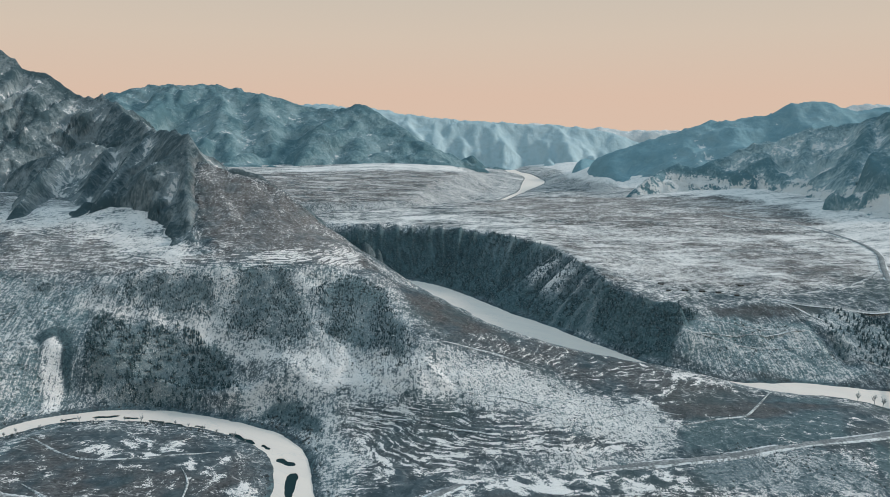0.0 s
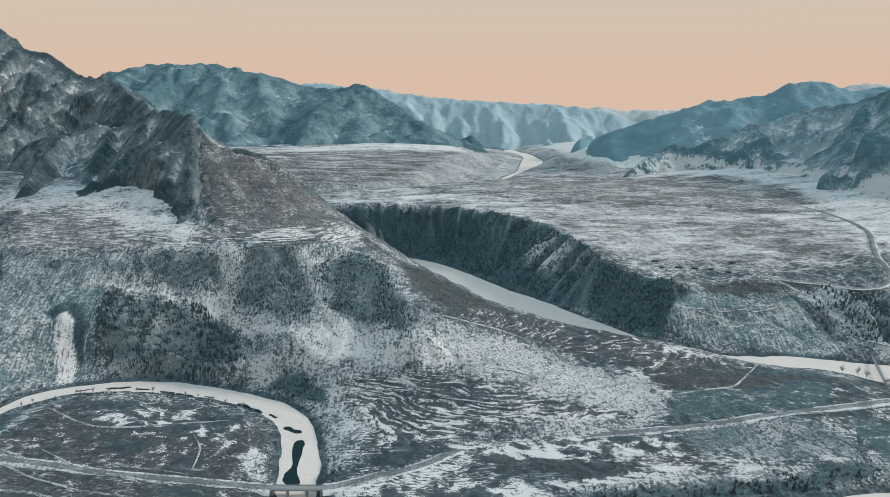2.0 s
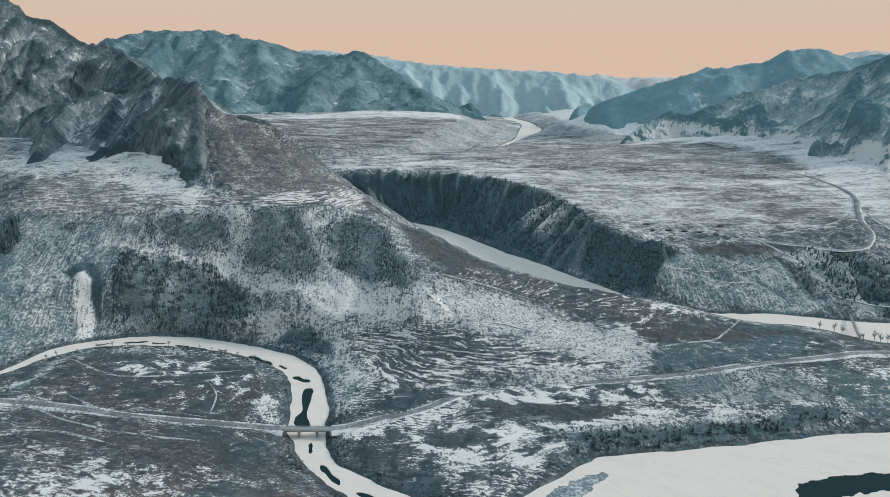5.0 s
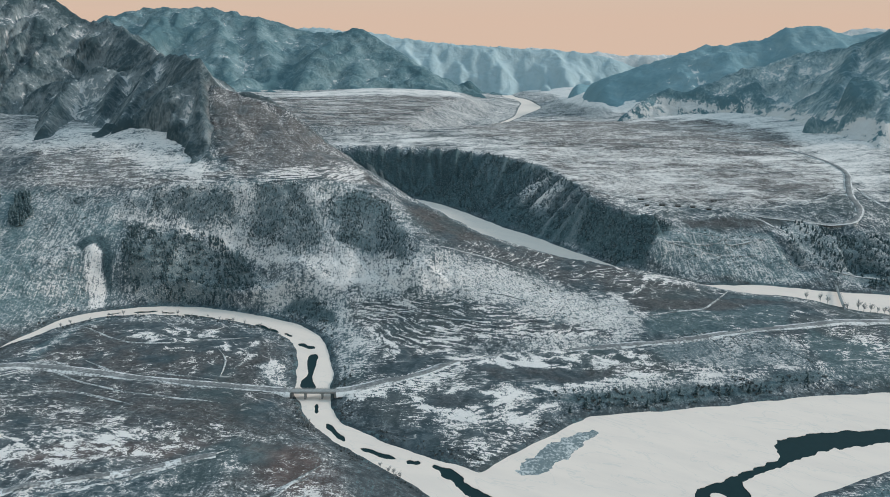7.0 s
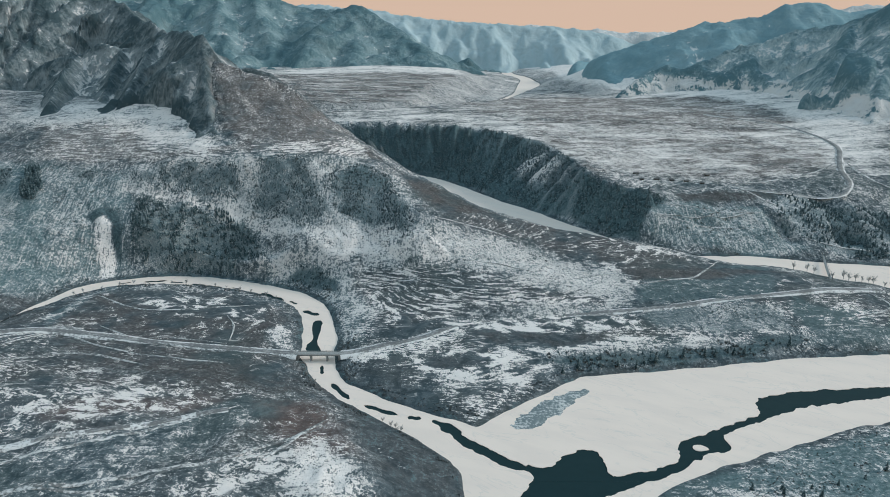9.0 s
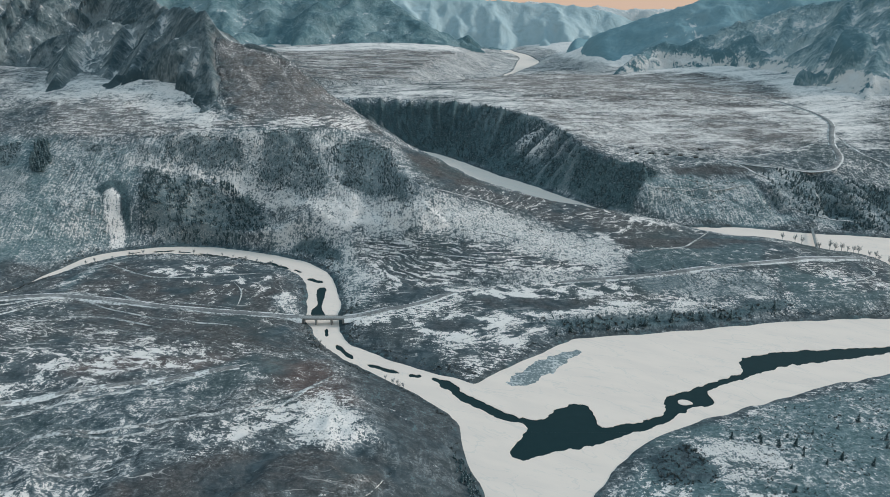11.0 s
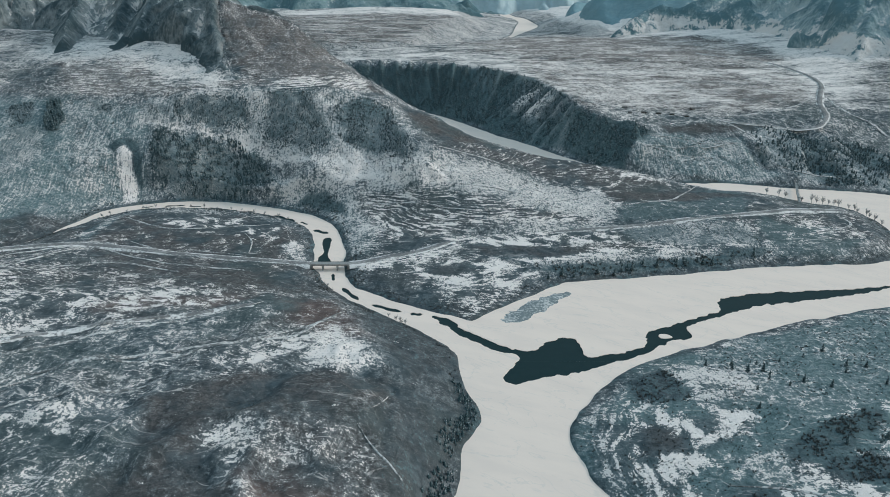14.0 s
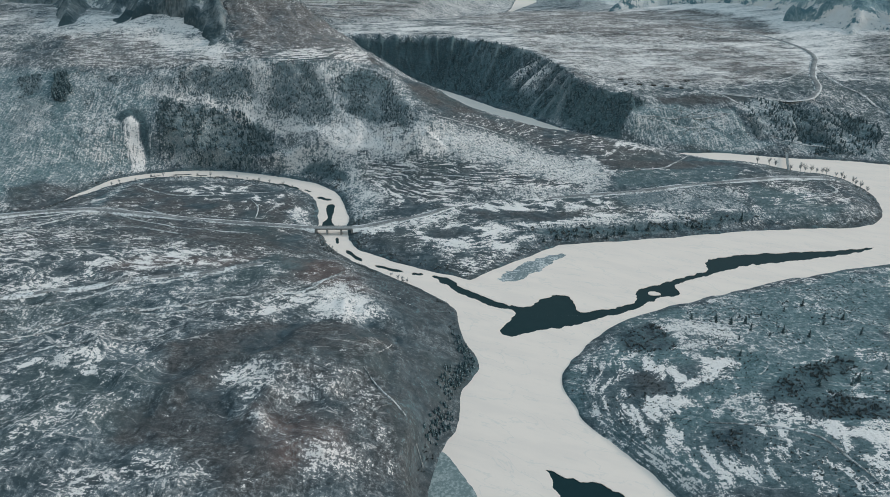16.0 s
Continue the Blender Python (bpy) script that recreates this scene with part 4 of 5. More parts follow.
LEAD_MOUTH = [(-6, 380), (9, 373), (26, 352), (52, 329), (67, 319), (83, 317), (101, 333), (121, 339), (126, 322), (130, 307), (151, 311), (173, 317), (187, 330), (193, 347), (218, 362), (244, 374),
              (278, 394), (282, 410), (297, 422), (344, 432), (422, 440), (482, 449), (450, 433), (379, 415), (326, 404), (283, 385), (238, 362), (231, 339), (211, 333), (177, 309), (147, 296),
              (114, 281), (88, 274), (62, 266), (55, 275), (69, 306), (46, 320), (13, 351)]
LEAD_BRIDGE = [(-143, 578), (-138, 583), (-133, 578), (-131, 548), (-130, 529), (-123, 508), (-128, 500), (-137, 508), (-140, 521), (-136, 535), (-140, 554)]
LEAD_SOUTH = [(69, 103), (79, 98), (89, 93), (110, 83), (118, 66), (112, 40), (92, 32), (80, 52), (74, 80)]
def slit(x, y, length, width, turn):
    """Outline of a long narrow opening in the ice."""
    c, s = math.cos(radians(turn)), math.sin(radians(turn))
    pts = [(-0.5, 0.0), (-0.3, 0.4), (0.05, 0.28), (0.3, 0.5), (0.5, 0.1), (0.25, -0.4), (-0.1, -0.3), (-0.35, -0.45)]
    return [(x + u * length * c - v * width * s, y + u * length * s + v * width * c) for u, v in pts]


SMALL_LEADS = [slit(-405, 694, 14, 4, 20), slit(-369, 701, 26, 5, 4), slit(-340, 698, 16, 4, -8), slit(-309, 690, 20, 4, -14), slit(-288, 684, 22, 4, -14), slit(-258, 678, 12, 3, -16),
               slit(-206, 651, 34, 7, -30), slit(-177, 633, 12, 4, -40), slit(-150, 603, 20, 7, -28), slit(-115, 468, 13, 4, 100), slit(-92, 428, 26, 6, -48), slit(-52, 396, 30, 5, -22), slit(-22, 384, 11, 5, -10)]
water = new("water", mesh_from("water", [(-800, 300, -0.5), (1100, 300, -0.5), (1100, 720, -0.5), (-800, 720, -0.5), (-300, -2600, -0.5), (400, -2600, -0.5), (1100, 299.9, -0.5), (-800, 299.9, -0.5)], [(0, 1, 2, 3), (4, 5, 6, 7)], M_WATER))
tagged(water, "dark teal open river water between the ice", "river", kind="structure")
holes = [ragged(LEAD_MOUTH, 5), ragged(LEAD_BRIDGE, 7, 1.0, 2.0), ragged(LEAD_SOUTH, 8)] + [ragged(np.mean(l, 0) + (np.array(l, float) - np.mean(l, 0)) * (1.1, 1.45), 11 + i, 1.0, 2.0) for i, l in enumerate(SMALL_LEADS)]
river_ice = new("river_ice", sheet_with_holes("river_ice", RIVER, holes, M_ICE, 0.0, 0.45))
tagged(river_ice, "snow-covered ice on the two frozen rivers", "ice", kind="structure")


# ---- mountains ----
def mountain(name, label, ridges, box, step, slope, material, seed, rough=1.0, floor=-30.0, earth=None, least=0.6, clear=None):
    """Crests with gullied flanks; what lies under the ground is cut away."""
    x, y = np.meshgrid(np.arange(box[0], box[1], step), np.arange(box[2], box[3], step))
    wx, wy = x + 20 * rough * fbm(x, y, 160 * rough, 3, seed + 50), y + 20 * rough * fbm(x, y, 160 * rough, 3, seed + 60)
    bend = 22 * rough * fbm(x, y, 110 * rough, 3, seed + 70)
    z = np.full(x.shape, -500.0)
    for k, r in enumerate(ridges):
        c = curve(r, 20)
        d, s, top = line_distance(x, y, c)
        f = smooth(0, 70 * rough, d)
        s2 = s + f * bend
        cut = 1 + f * (0.45 * fbm(s2, 0.18 * d, 120 * rough, 2, seed + 3 * k) - 0.40 * fbm(s2, 0.2 * d, 46 * rough, 2, seed + 3 * k + 1, True) - 0.20 * fbm(s2, 0.15 * d, 19 * rough, 2, seed + 3 * k + 2, True) + 0.14)
        z = np.maximum(z, top - slope * d ** 0.97 * np.maximum(cut, least))
    # eases the jumps where the flanks of two stretches of a crest meet
    for _ in range(3 if step > 9 else 0 if step < 5 else 1):
        p = np.pad(z, 1, mode="edge")
        z = sum(p[i:i + z.shape[0], j:j + z.shape[1]] for i in range(3) for j in range(3)) / 9
    crag = fbm(wx, wy, 75 * rough, 3, seed + 9, True)
    z = z + crag * 11.0 * rough + fbm(x, y, 22 * rough, 4, seed + 11, True) * 4.5 * rough - 2 * rough
    edge = np.minimum(np.minimum(x - box[0], box[1] - x), np.minimum(y - box[2], box[3] - y))
    z = z - 350 * (1 - smooth(0, 14 * step, edge))
    if clear:
        z = z - 120 * smooth(12, -30, signed(x + 16 * fbm(x, y, 30, 3, seed + 21), y + 12 * fbm(x, y, 30, 3, seed + 31), np.array(clear, float)))
    k = 4
    p = np.pad(z, k, mode="edge")
    blur = sum(p[k + i:k + i + z.shape[0], k + j:k + j + z.shape[1]] for i in (-k, 0, k) for j in (-k, 0, k)) / 9
    hollow = np.clip((blur - z) / (step * 0.9), -1.5, 1.5)
    low = z < land(x, y) + floor
    f = grid_faces(*x.shape)
    f = f[~low.ravel()[f].all(axis=1)]
    used = np.unique(f)
    back = np.zeros(x.size, int)
    back[used] = np.arange(len(used))
    v = np.column_stack([x.ravel(), y.ravel(), np.maximum(z, land(x, y) + floor - 25).ravel()])[used]
    ob = new(name, mesh_from(name, v, back[f], material, step > 9))
    paint(ob.data, "hollow", hollow.ravel()[used])
    paint(ob.data, "earth", earth(v[:, 0], v[:, 1], v[:, 2]) if earth else np.zeros(len(v)))
    return tagged(ob, label, "mountain")


def foot_snow(x, y, z):
    """Drifts against the foot of the slopes."""
    return -smooth(178, 140, z + 26 * fbm(x, y, 60, 4, 8))


def near_earth(x, y, z):
    """Brown turf on the flank that looks down the valley."""
    spur = np.interp(y, (900, 935, 985, 1040, 1085, 1130), (-305, -334, -364, -388, -402, -421))
    crest = np.interp(x, (-421, -378, -340, -283, -233, -196), (1132, 1105, 1098, 1092, 1068, 1052))
    rough = 22 * fbm(x, y, 34, 4, 5)
    return smooth(2, 22, x - spur + rough) * (0.15 + 0.85 * smooth(-4, 26, crest - y + rough)) * (0.85 + 0.3 * fbm(x, y, 40, 3, 7))


CRAG = [
    [(-421, 1135, 287), (-445, 1170, 288), (-500, 1280, 292), (-570, 1380, 292), (-680, 1430, 268), (-800, 1450, 250), (-920, 1490, 212)],
    [(-421, 1132, 287), (-378, 1105, 249), (-340, 1098, 240), (-283, 1092, 221), (-233, 1068, 192), (-196, 1052, 162)],
    [(-421, 1132, 285), (-404, 1085, 250), (-392, 1040, 217), (-372, 985, 182), (-352, 945, 156), (-322, 908, 141)],
    [(-590, 1385, 284), (-588, 1310, 256), (-584, 1240, 228), (-574, 1130, 182)], [(-690, 1430, 264), (-665, 1300, 222), (-640, 1190, 180)], [(-800, 1450, 248), (-765, 1300, 214), (-700, 1120, 178)], [(-500, 1280, 288), (-505, 1200, 232), (-498, 1120, 190)],
]
BACK_RIDGE = [
    [(-600, 1460, 286), (-723, 1600, 322), (-829, 1720, 366), (-927, 1750, 380), (-980, 1750, 416), (-1049, 1750, 434), (-1100, 1750, 478), (-1400, 1800, 560)],
    [(-927, 1750, 380), (-960, 1600, 300), (-985, 1480, 215)], [(-1049, 1750, 430), (-1120, 1560, 330), (-1150, 1430, 235), (-1150, 1330, 170)],
]
mountain("mountain", "steep dark craggy mountain with snow in its gullies", CRAG + BACK_RIDGE, (-2000, -60, 780, 2350), 4.5, 1.22, M_NEAR_ROCK, 100, 1.0, -30.0, near_earth, 0.62,
    [(-900, 1120), (-723, 1075), (-661, 1062), (-599, 1034), (-567, 1056), (-538, 1078), (-500, 1074), (-455, 1054), (-416, 984), (-376, 920), (-340, 894), (-310, 860), (-900, 860)])
# blue-grey rock colour carries the haze of distance
mountain("mountain", "rocky mountain range with frosted slopes, blue-grey haze in its colour", [
    [(-2600, 4000, 420), (-2009, 3900, 396), (-1847, 3900, 443), (-1528, 3900, 500), (-1308, 3900, 495), (-1031, 3800, 451), (-757, 3800, 371), (-557, 3700, 362), (-439, 3600, 379), (-272, 3500, 300), (-153, 3400, 219), (-13, 3300, 151), (110, 3280, 70), (200, 3270, -60)],
    [(-1308, 3900, 495), (-1100, 3500, 330), (-975, 3060, 70)], [(-1031, 3800, 450), (-850, 3400, 260), (-760, 3030, 70)], [(-757, 3800, 371), (-600, 3400, 230), (-525, 3040, 70)],
    [(-439, 3600, 379), (-430, 3300, 220), (-395, 3020, 70)], [(-1847, 3900, 440), (-1500, 3300, 300), (-1290, 2780, 80)],
], (-3500, 500, 2500, 4450), 10.0, 0.62, M_LEFT_RANGE, 200, 2.0, least=0.42)
# pale blue of this range is haze painted into its rock colour
mountain("mountain", "far mountain range dusted with snow, pale blue haze in its colour", [
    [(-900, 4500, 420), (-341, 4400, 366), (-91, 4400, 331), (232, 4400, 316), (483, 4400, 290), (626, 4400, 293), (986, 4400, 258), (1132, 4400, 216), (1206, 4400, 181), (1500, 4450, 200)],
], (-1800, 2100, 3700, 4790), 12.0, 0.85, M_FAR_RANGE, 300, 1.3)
mountain("mountain", "far snow-covered peaks at the head of the valley", [
    [(200, 4620, 270), (366, 4600, 309), (480, 4600, 296), (595, 4600, 302), (823, 4600, 272), (940, 4600, 284), (1052, 4600, 272), (1130, 4600, 262), (1204, 4600, 249), (1357, 4600, 274), (1430, 4600, 262), (1509, 4600, 273), (1700, 4600, 242), (2300, 4600, 330)],
    [(2300, 4600, 330), (2652, 4600, 438), (2805, 4600, 452), (2988, 4600, 440), (3400, 4600, 460)],
], (-300, 3800, 4250, 4880), 20.0, 0.9, M_SNOW_RANGE, 600, 1.8)
# flat teal here is painted haze, not the rock's own colour
mountain("mountain", "mountain range with bare rounded tops, teal haze in its colour", [
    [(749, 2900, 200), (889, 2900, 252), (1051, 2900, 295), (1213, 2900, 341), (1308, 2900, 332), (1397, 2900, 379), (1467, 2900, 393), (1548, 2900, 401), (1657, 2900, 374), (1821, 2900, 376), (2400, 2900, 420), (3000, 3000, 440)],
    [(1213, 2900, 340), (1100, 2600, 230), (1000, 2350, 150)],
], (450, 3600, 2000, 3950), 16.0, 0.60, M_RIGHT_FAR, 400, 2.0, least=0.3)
mountain("mountain", "rugged dark teal mountain with snowy foot slopes", [
    [(529, 1910, 124), (590, 1950, 160), (651, 2000, 192), (732, 1980, 190), (845, 2000, 241), (941, 2000, 262), (1052, 2000, 295), (1135, 1950, 312), (1166, 1900, 331), (1190, 1850, 358), (1260, 1800, 400), (1500, 1750, 450), (2000, 1700, 480)],
    [(1052, 2000, 290), (985, 1900, 225), (935, 1840, 165)], [(845, 2000, 240), (815, 1950, 190), (790, 1915, 150)], [(1166, 1900, 331), (1060, 1760, 255), (985, 1660, 178), (905, 1545, 70)],
    [(1260, 1800, 398), (1110, 1620, 268), (1000, 1470, 168), (945, 1385, 112)], [(651, 2000, 190), (640, 1960, 160), (625, 1930, 135)],
], (380, 2600, 1200, 2550), 6.0, 1.05, M_RIGHT_RANGE, 500, 1.2, -30.0, foot_snow, 0.55)


# ---- roads and tracks ----
def strip_material(name, worn, edge, share):
    m = Nodes(name)
    a, b = m.noise(2.5, 4), m.noise((25, 25, 25), 3)
    c = m.mix(m.step(m.math("ADD", m.math("MULTIPLY", a, 0.6), m.math("MULTIPLY", b, 0.4)), share - 0.07, share + 0.07), worn, edge)
    m.bump(a, 0.3, 0.3)
    return m.done(c)


M_ROAD = strip_material("frosted_road_gravel", (0.165, 0.17, 0.172), (0.34, 0.34, 0.335), 0.52)
M_VERGE = strip_material("snowy_road_verge", (0.20, 0.205, 0.205), (0.70, 0.69, 0.68), 0.47)
M_TRACK = strip_material("snow_filled_track", (0.14, 0.15, 0.152), (0.62, 0.61, 0.60), 0.50)


def ribbon(points, half, lift, skirt, crown=0.0, taper=0):
    """A draped strip: its left and right edges and their skirts."""
    c = curve(points, 4)
    z = ground_at(c[:, 0], c[:, 1]) if c.shape[1] < 3 else c[:, 2]
    w = 4 if half > 3 else 1
    z = np.convolve(np.pad(z, w, mode="edge"), np.ones(2 * w + 1) / (2 * w + 1), "valid")
    d = np.gradient(c[:, :2], axis=0)
    d /= np.linalg.norm(d, axis=1)[:, None] + 1e-9
    side = np.column_stack([d[:, 1], -d[:, 0]])
    wob = fbm(c[:, 0], c[:, 1], 14, 2, 5) * 0.12 * half
    thin = np.clip(np.minimum(np.arange(len(c)), np.arange(len(c))[::-1]) / taper, 0.15, 1) if taper else np.ones(len(c))
    offs = [(-half - skirt * 0.7, -skirt), (-half, 0), (0, crown), (half, 0), (half + skirt * 0.7, -skirt)]
    rows = [np.column_stack([c[:, :2] + side * (o * thin + wob)[:, None], z + lift + dz]) for o, dz in offs]
    v = np.stack(rows, 1).reshape(-1, 3)
    return v, grid_faces(len(c), len(offs))


def road(points, half, label, material, lift=0.35, name="road", skirt=1.2, taper=0):
    v, f = ribbon(points, half, lift, skirt, 0.08, taper)
    ob = tagged(new(name, mesh_from(name, v, f, material)), label, "road", kind="structure")
    return ob


ROAD_WEST = [(-620, 440, 26.5), (-520, 478, 23.5), (-431, 510, 20.6), (-389, 515, 17.6), (-340, 510, 15), (-289, 501, 12.6), (-205, 493, 9.6), (-160, 489, 7.8), (-142, 488, 7.2)]
ROAD_EAST = [(-100, 488, 7.2), (-84, 492, 7.6), (-60, 503, 8.6), (-21, 519, 9.8), (13, 545, 10.8), (37, 555, 11.8), (70, 560, 12.6), (109, 564, 13.8), (183, 574, 15.8), (260, 586, 17.8), (329, 604, 19.6), (412, 621, 20.4), (470, 640, 18), (540, 652, 12)]
for pts in (ROAD_WEST, ROAD_EAST):
    road(pts, 6.0, "snowy banked shoulder of the valley road", M_VERGE, 0.1, "road_verge", 3.0)
    road(pts, 3.4, "narrow frosted gravel road on a low bank", M_ROAD, 0.3, "road", 0.3)
FIELD_ROAD = [(-470, 225), (-400, 255), (-320, 290), (-256, 316), (-216, 333), (-189, 348), (-170, 355)]
road(FIELD_ROAD, 3.3, "snow banked beside the field road", M_VERGE, 0.9, "road_verge", 1.5)
road(FIELD_ROAD, 2.5, "smooth grey farm road through the fields", M_ROAD, 1.1, "road", 0.2)
HAIRPIN = [(473, 970), (509, 950), (566, 940), (612, 934), (643, 942), (672, 978), (690, 1035), (732, 1120), (776, 1207), (792, 1309), (778, 1405), (740, 1462), (640, 1560)]
road(HAIRPIN, 6.5, "snowy shoulder of the terrace road", M_VERGE, 0.5, "road_verge", 1.0)
road(HAIRPIN, 4.2, "frosted road with a wide bend on the terrace", M_ROAD, 0.8, "road", 0.3)
def track(half, *points):
    return road(points, half, "pale snow-filled cart track across the grass", M_TRACK, 0.5, "track", 0.5, 10)


track(2.0, (476, 975), (554, 992), (637, 1028), (712, 1095))
track(2.6, (473, 966), (497, 934), (520, 902), (528, 884))
track(1.6, (311, 872), (369, 873), (438, 878), (517, 884))
track(2.0, (508, 850), (534, 829), (561, 817), (590, 806), (650, 790))
track(1.5, (-420, 190), (-328, 205), (-307, 223), (-277, 235), (-219, 249), (-157, 274), (-129, 302), (-95, 325))
track(1.6, (-440, 190), (-351, 239), (-308, 269), (-250, 303), (-199, 336), (-163, 364))
track(2.4, (-8, 733), (31, 740), (69, 739), (107, 731))
track(1.8, (-470, 470), (-424, 503), (-405, 525), (-385, 530), (-349, 512))
track(1.6, (-480, 400), (-444, 437), (-420, 482), (-400, 510))
track(1.1, (205, 632), (250, 640), (290, 652), (312, 660), (345, 700), (366, 726))
track(1.4, (150, 640), (200, 660), (243, 655))
track(1.5, (-433, 433), (-391, 448), (-346, 462), (-306, 456), (-270, 440))
track(1.2, (-363, 541), (-311, 508), (-269, 496), (-209, 482))
track(1.6, (-131, 268), (-110, 311), (-87, 354))
track(1.3, (-238, 575), (-223, 549), (-217, 512))
track(1.4, (-320, 140), (-300, 156), (-269, 177), (-238, 190), (-195, 203))
track(1.8, (249, 1062), (300, 1030), (341, 1010), (400, 990), (463, 973))
track(2.6, (735, 1100), (724, 1039), (730, 970), (760, 900))
track(1.4, (440, 560), (480, 575), (520, 600), (515, 640))
track(0.9, (-52, 155), (-31, 126), (-19, 110), (-10, 99))
track(0.9, (-50, 169), (-42, 179), (-36, 202))
track(1.1, (-320, 188), (-281, 232), (-217, 241), (-161, 270), (-108, 300))
track(0.9, (185, 134), (217, 128), (248, 113), (258, 86), (264, 66))
track(0.9, (-456, 432), (-426, 485), (-393, 521))
track(0.9, (-401, 524), (-340, 488), (-276, 466), (-198, 453))
track(0.9, (-312, 504), (-279, 514), (-218, 505))
track(0.9, (-418, 639), (-356, 597), (-317, 588), (-270, 597), (-215, 609))
track(0.9, (-344, 666), (-278, 624), (-253, 642))
track(0.9, (-95, 654), (-41, 646), (8, 623), (62, 601))
track(0.9, (20, 667), (66, 662), (111, 649))
track(0.9, (332, 903), (399, 891), (498, 880))
track(0.9, (308, 876), (374, 863), (463, 853))


# ---- plain materials of the built things ----
def plain(name, a, b, size, rough=0.85, metal=0.0):
    m = Nodes(name, rough)
    m.bsdf.inputs["Metallic"].default_value = metal
    n = m.noise(size, 5, 0, 0.65)
    m.bump(n, 0.3, size * 0.2)
    return m.done(m.mix(m.step(n, 0.35, 0.65), a, b))


M_CONCRETE = plain("weathered_concrete", (0.26, 0.265, 0.26), (0.36, 0.36, 0.35), 1.5)
M_STEEL = plain("dull_painted_steel", (0.20, 0.22, 0.225), (0.30, 0.32, 0.32), 0.6, 0.6)
M_TIMBER = plain("old_dark_timber", (0.050, 0.048, 0.045), (0.095, 0.088, 0.08), 0.6)
M_ROOF = plain("frosted_roof_boards", (0.11, 0.12, 0.122), (0.30, 0.31, 0.31), 1.2)
M_BARK = plain("grey_bark", (0.055, 0.055, 0.052), (0.11, 0.108, 0.10), 0.4)
M_SHINGLE = strip_material("frosted_river_shingle", (0.17, 0.21, 0.22), (0.55, 0.56, 0.555), 0.53)


def foliage(name, dark, light, frost, share):
    m = Nodes(name)
    g = m.n.new("ShaderNodeNewGeometry")
    n = m.noise(1.3, 3)
    c = m.mix(g.outputs["Random Per Island"], dark, light)
    m_share = m.step(n, 0.62 - share, 0.74 - share)
    return m.done(m.mix(m.math("MULTIPLY", m_share, 0.7), c, frost))


M_CONIFER = foliage("dark_larch_and_spruce", (0.024, 0.050, 0.057), (0.074, 0.112, 0.120), (0.34, 0.39, 0.41), 0.09)
M_FROSTY = foliage("frosted_slope_trees", (0.022, 0.044, 0.051), (0.062, 0.090, 0.098), (0.36, 0.41, 0.43), 0.06)
M_BUSH = foliage("bare_frosted_brush", (0.050, 0.066, 0.070), (0.125, 0.138, 0.138), (0.38, 0.40, 0.405), 0.08)
M_TWIGS = foliage("grey_bare_twigs", (0.17, 0.18, 0.18), (0.30, 0.31, 0.305), (0.50, 0.51, 0.51), 0.14)


def part(name, bm, material, parent, label="", flat=True):
    me = bpy.data.meshes.new(name)
    bm.to_mesh(me)
    bm.free()
    me.materials.append(material)
    if not flat:
        me.polygons.foreach_set("use_smooth", np.ones(len(me.polygons), bool))
    ob = new(name, me)
    ob.parent = parent
    return tagged(ob, label)


def box(bm, x0, x1, y0, y1, z0, z1, bevel=0.0):
    made = bmesh.ops.create_cube(bm, size=1, matrix=Matrix.Translation(((x0 + x1) / 2, (y0 + y1) / 2, (z0 + z1) / 2)) @ Matrix.Diagonal((x1 - x0, y1 - y0, z1 - z0, 1)))["verts"]
    if bevel:
        bmesh.ops.bevel(bm, geom=list({e for v in made for e in v.link_edges}), offset=bevel, segments=1, affect="EDGES")


def limb(bm, a, b, ra, rb, sides=5):
    """A tapered bar from a to b."""
    a, b = Vector(a), Vector(b)
    d = (b - a).normalized()
    u = d.orthogonal().normalized()
    w = d.cross(u)
    rings = []
    for p, r in ((a, ra), (b, rb)):
        rings.append([bm.verts.new(p + r * (math.cos(6.2832 * k / sides) * u + math.sin(6.2832 * k / sides) * w)) for k in range(sides)])
    for k in range(sides):
        bm.faces.new((rings[0][k], rings[0][(k + 1) % sides], rings[1][(k + 1) % sides], rings[1][k]))
    bm.faces.new(rings[1])


# ---- woods as stuff ----
def conifer_template(rng, tiers=4, sides=6):
    """One small tree of unit height: jagged skirts round a stem."""
    v, f = [], []
    for k in range(tiers):
        z0, z1 = 0.10 + 0.80 * k / tiers, 0.10 + 0.80 * k / tiers + 0.42 - 0.05 * k
        r = 0.24 * (1 - k / tiers) ** 0.8 + 0.03
        base = len(v)
        a0 = rng.uniform(0, 6.28)
        for s in range(sides):
            rr = r * rng.uniform(0.55, 1.25)
            v.append((rr * math.cos(a0 + 6.283 * s / sides), rr * math.sin(a0 + 6.283 * s / sides), z0 + rng.uniform(-0.05, 0.05)))
        v.append((0, 0, min(1.0, z1)))
        f += [(base + s, base + (s + 1) % sides, base + sides) for s in range(sides)]
    base = len(v)
    v += [(0.02, 0, 0), (-0.01, 0.017, 0), (-0.01, -0.017, 0), (0, 0, 0.5)]
    f += [(base, base + 1, base + 3), (base + 1, base + 2, base + 3), (base + 2, base, base + 3)]
    return np.array(v), np.array(f)


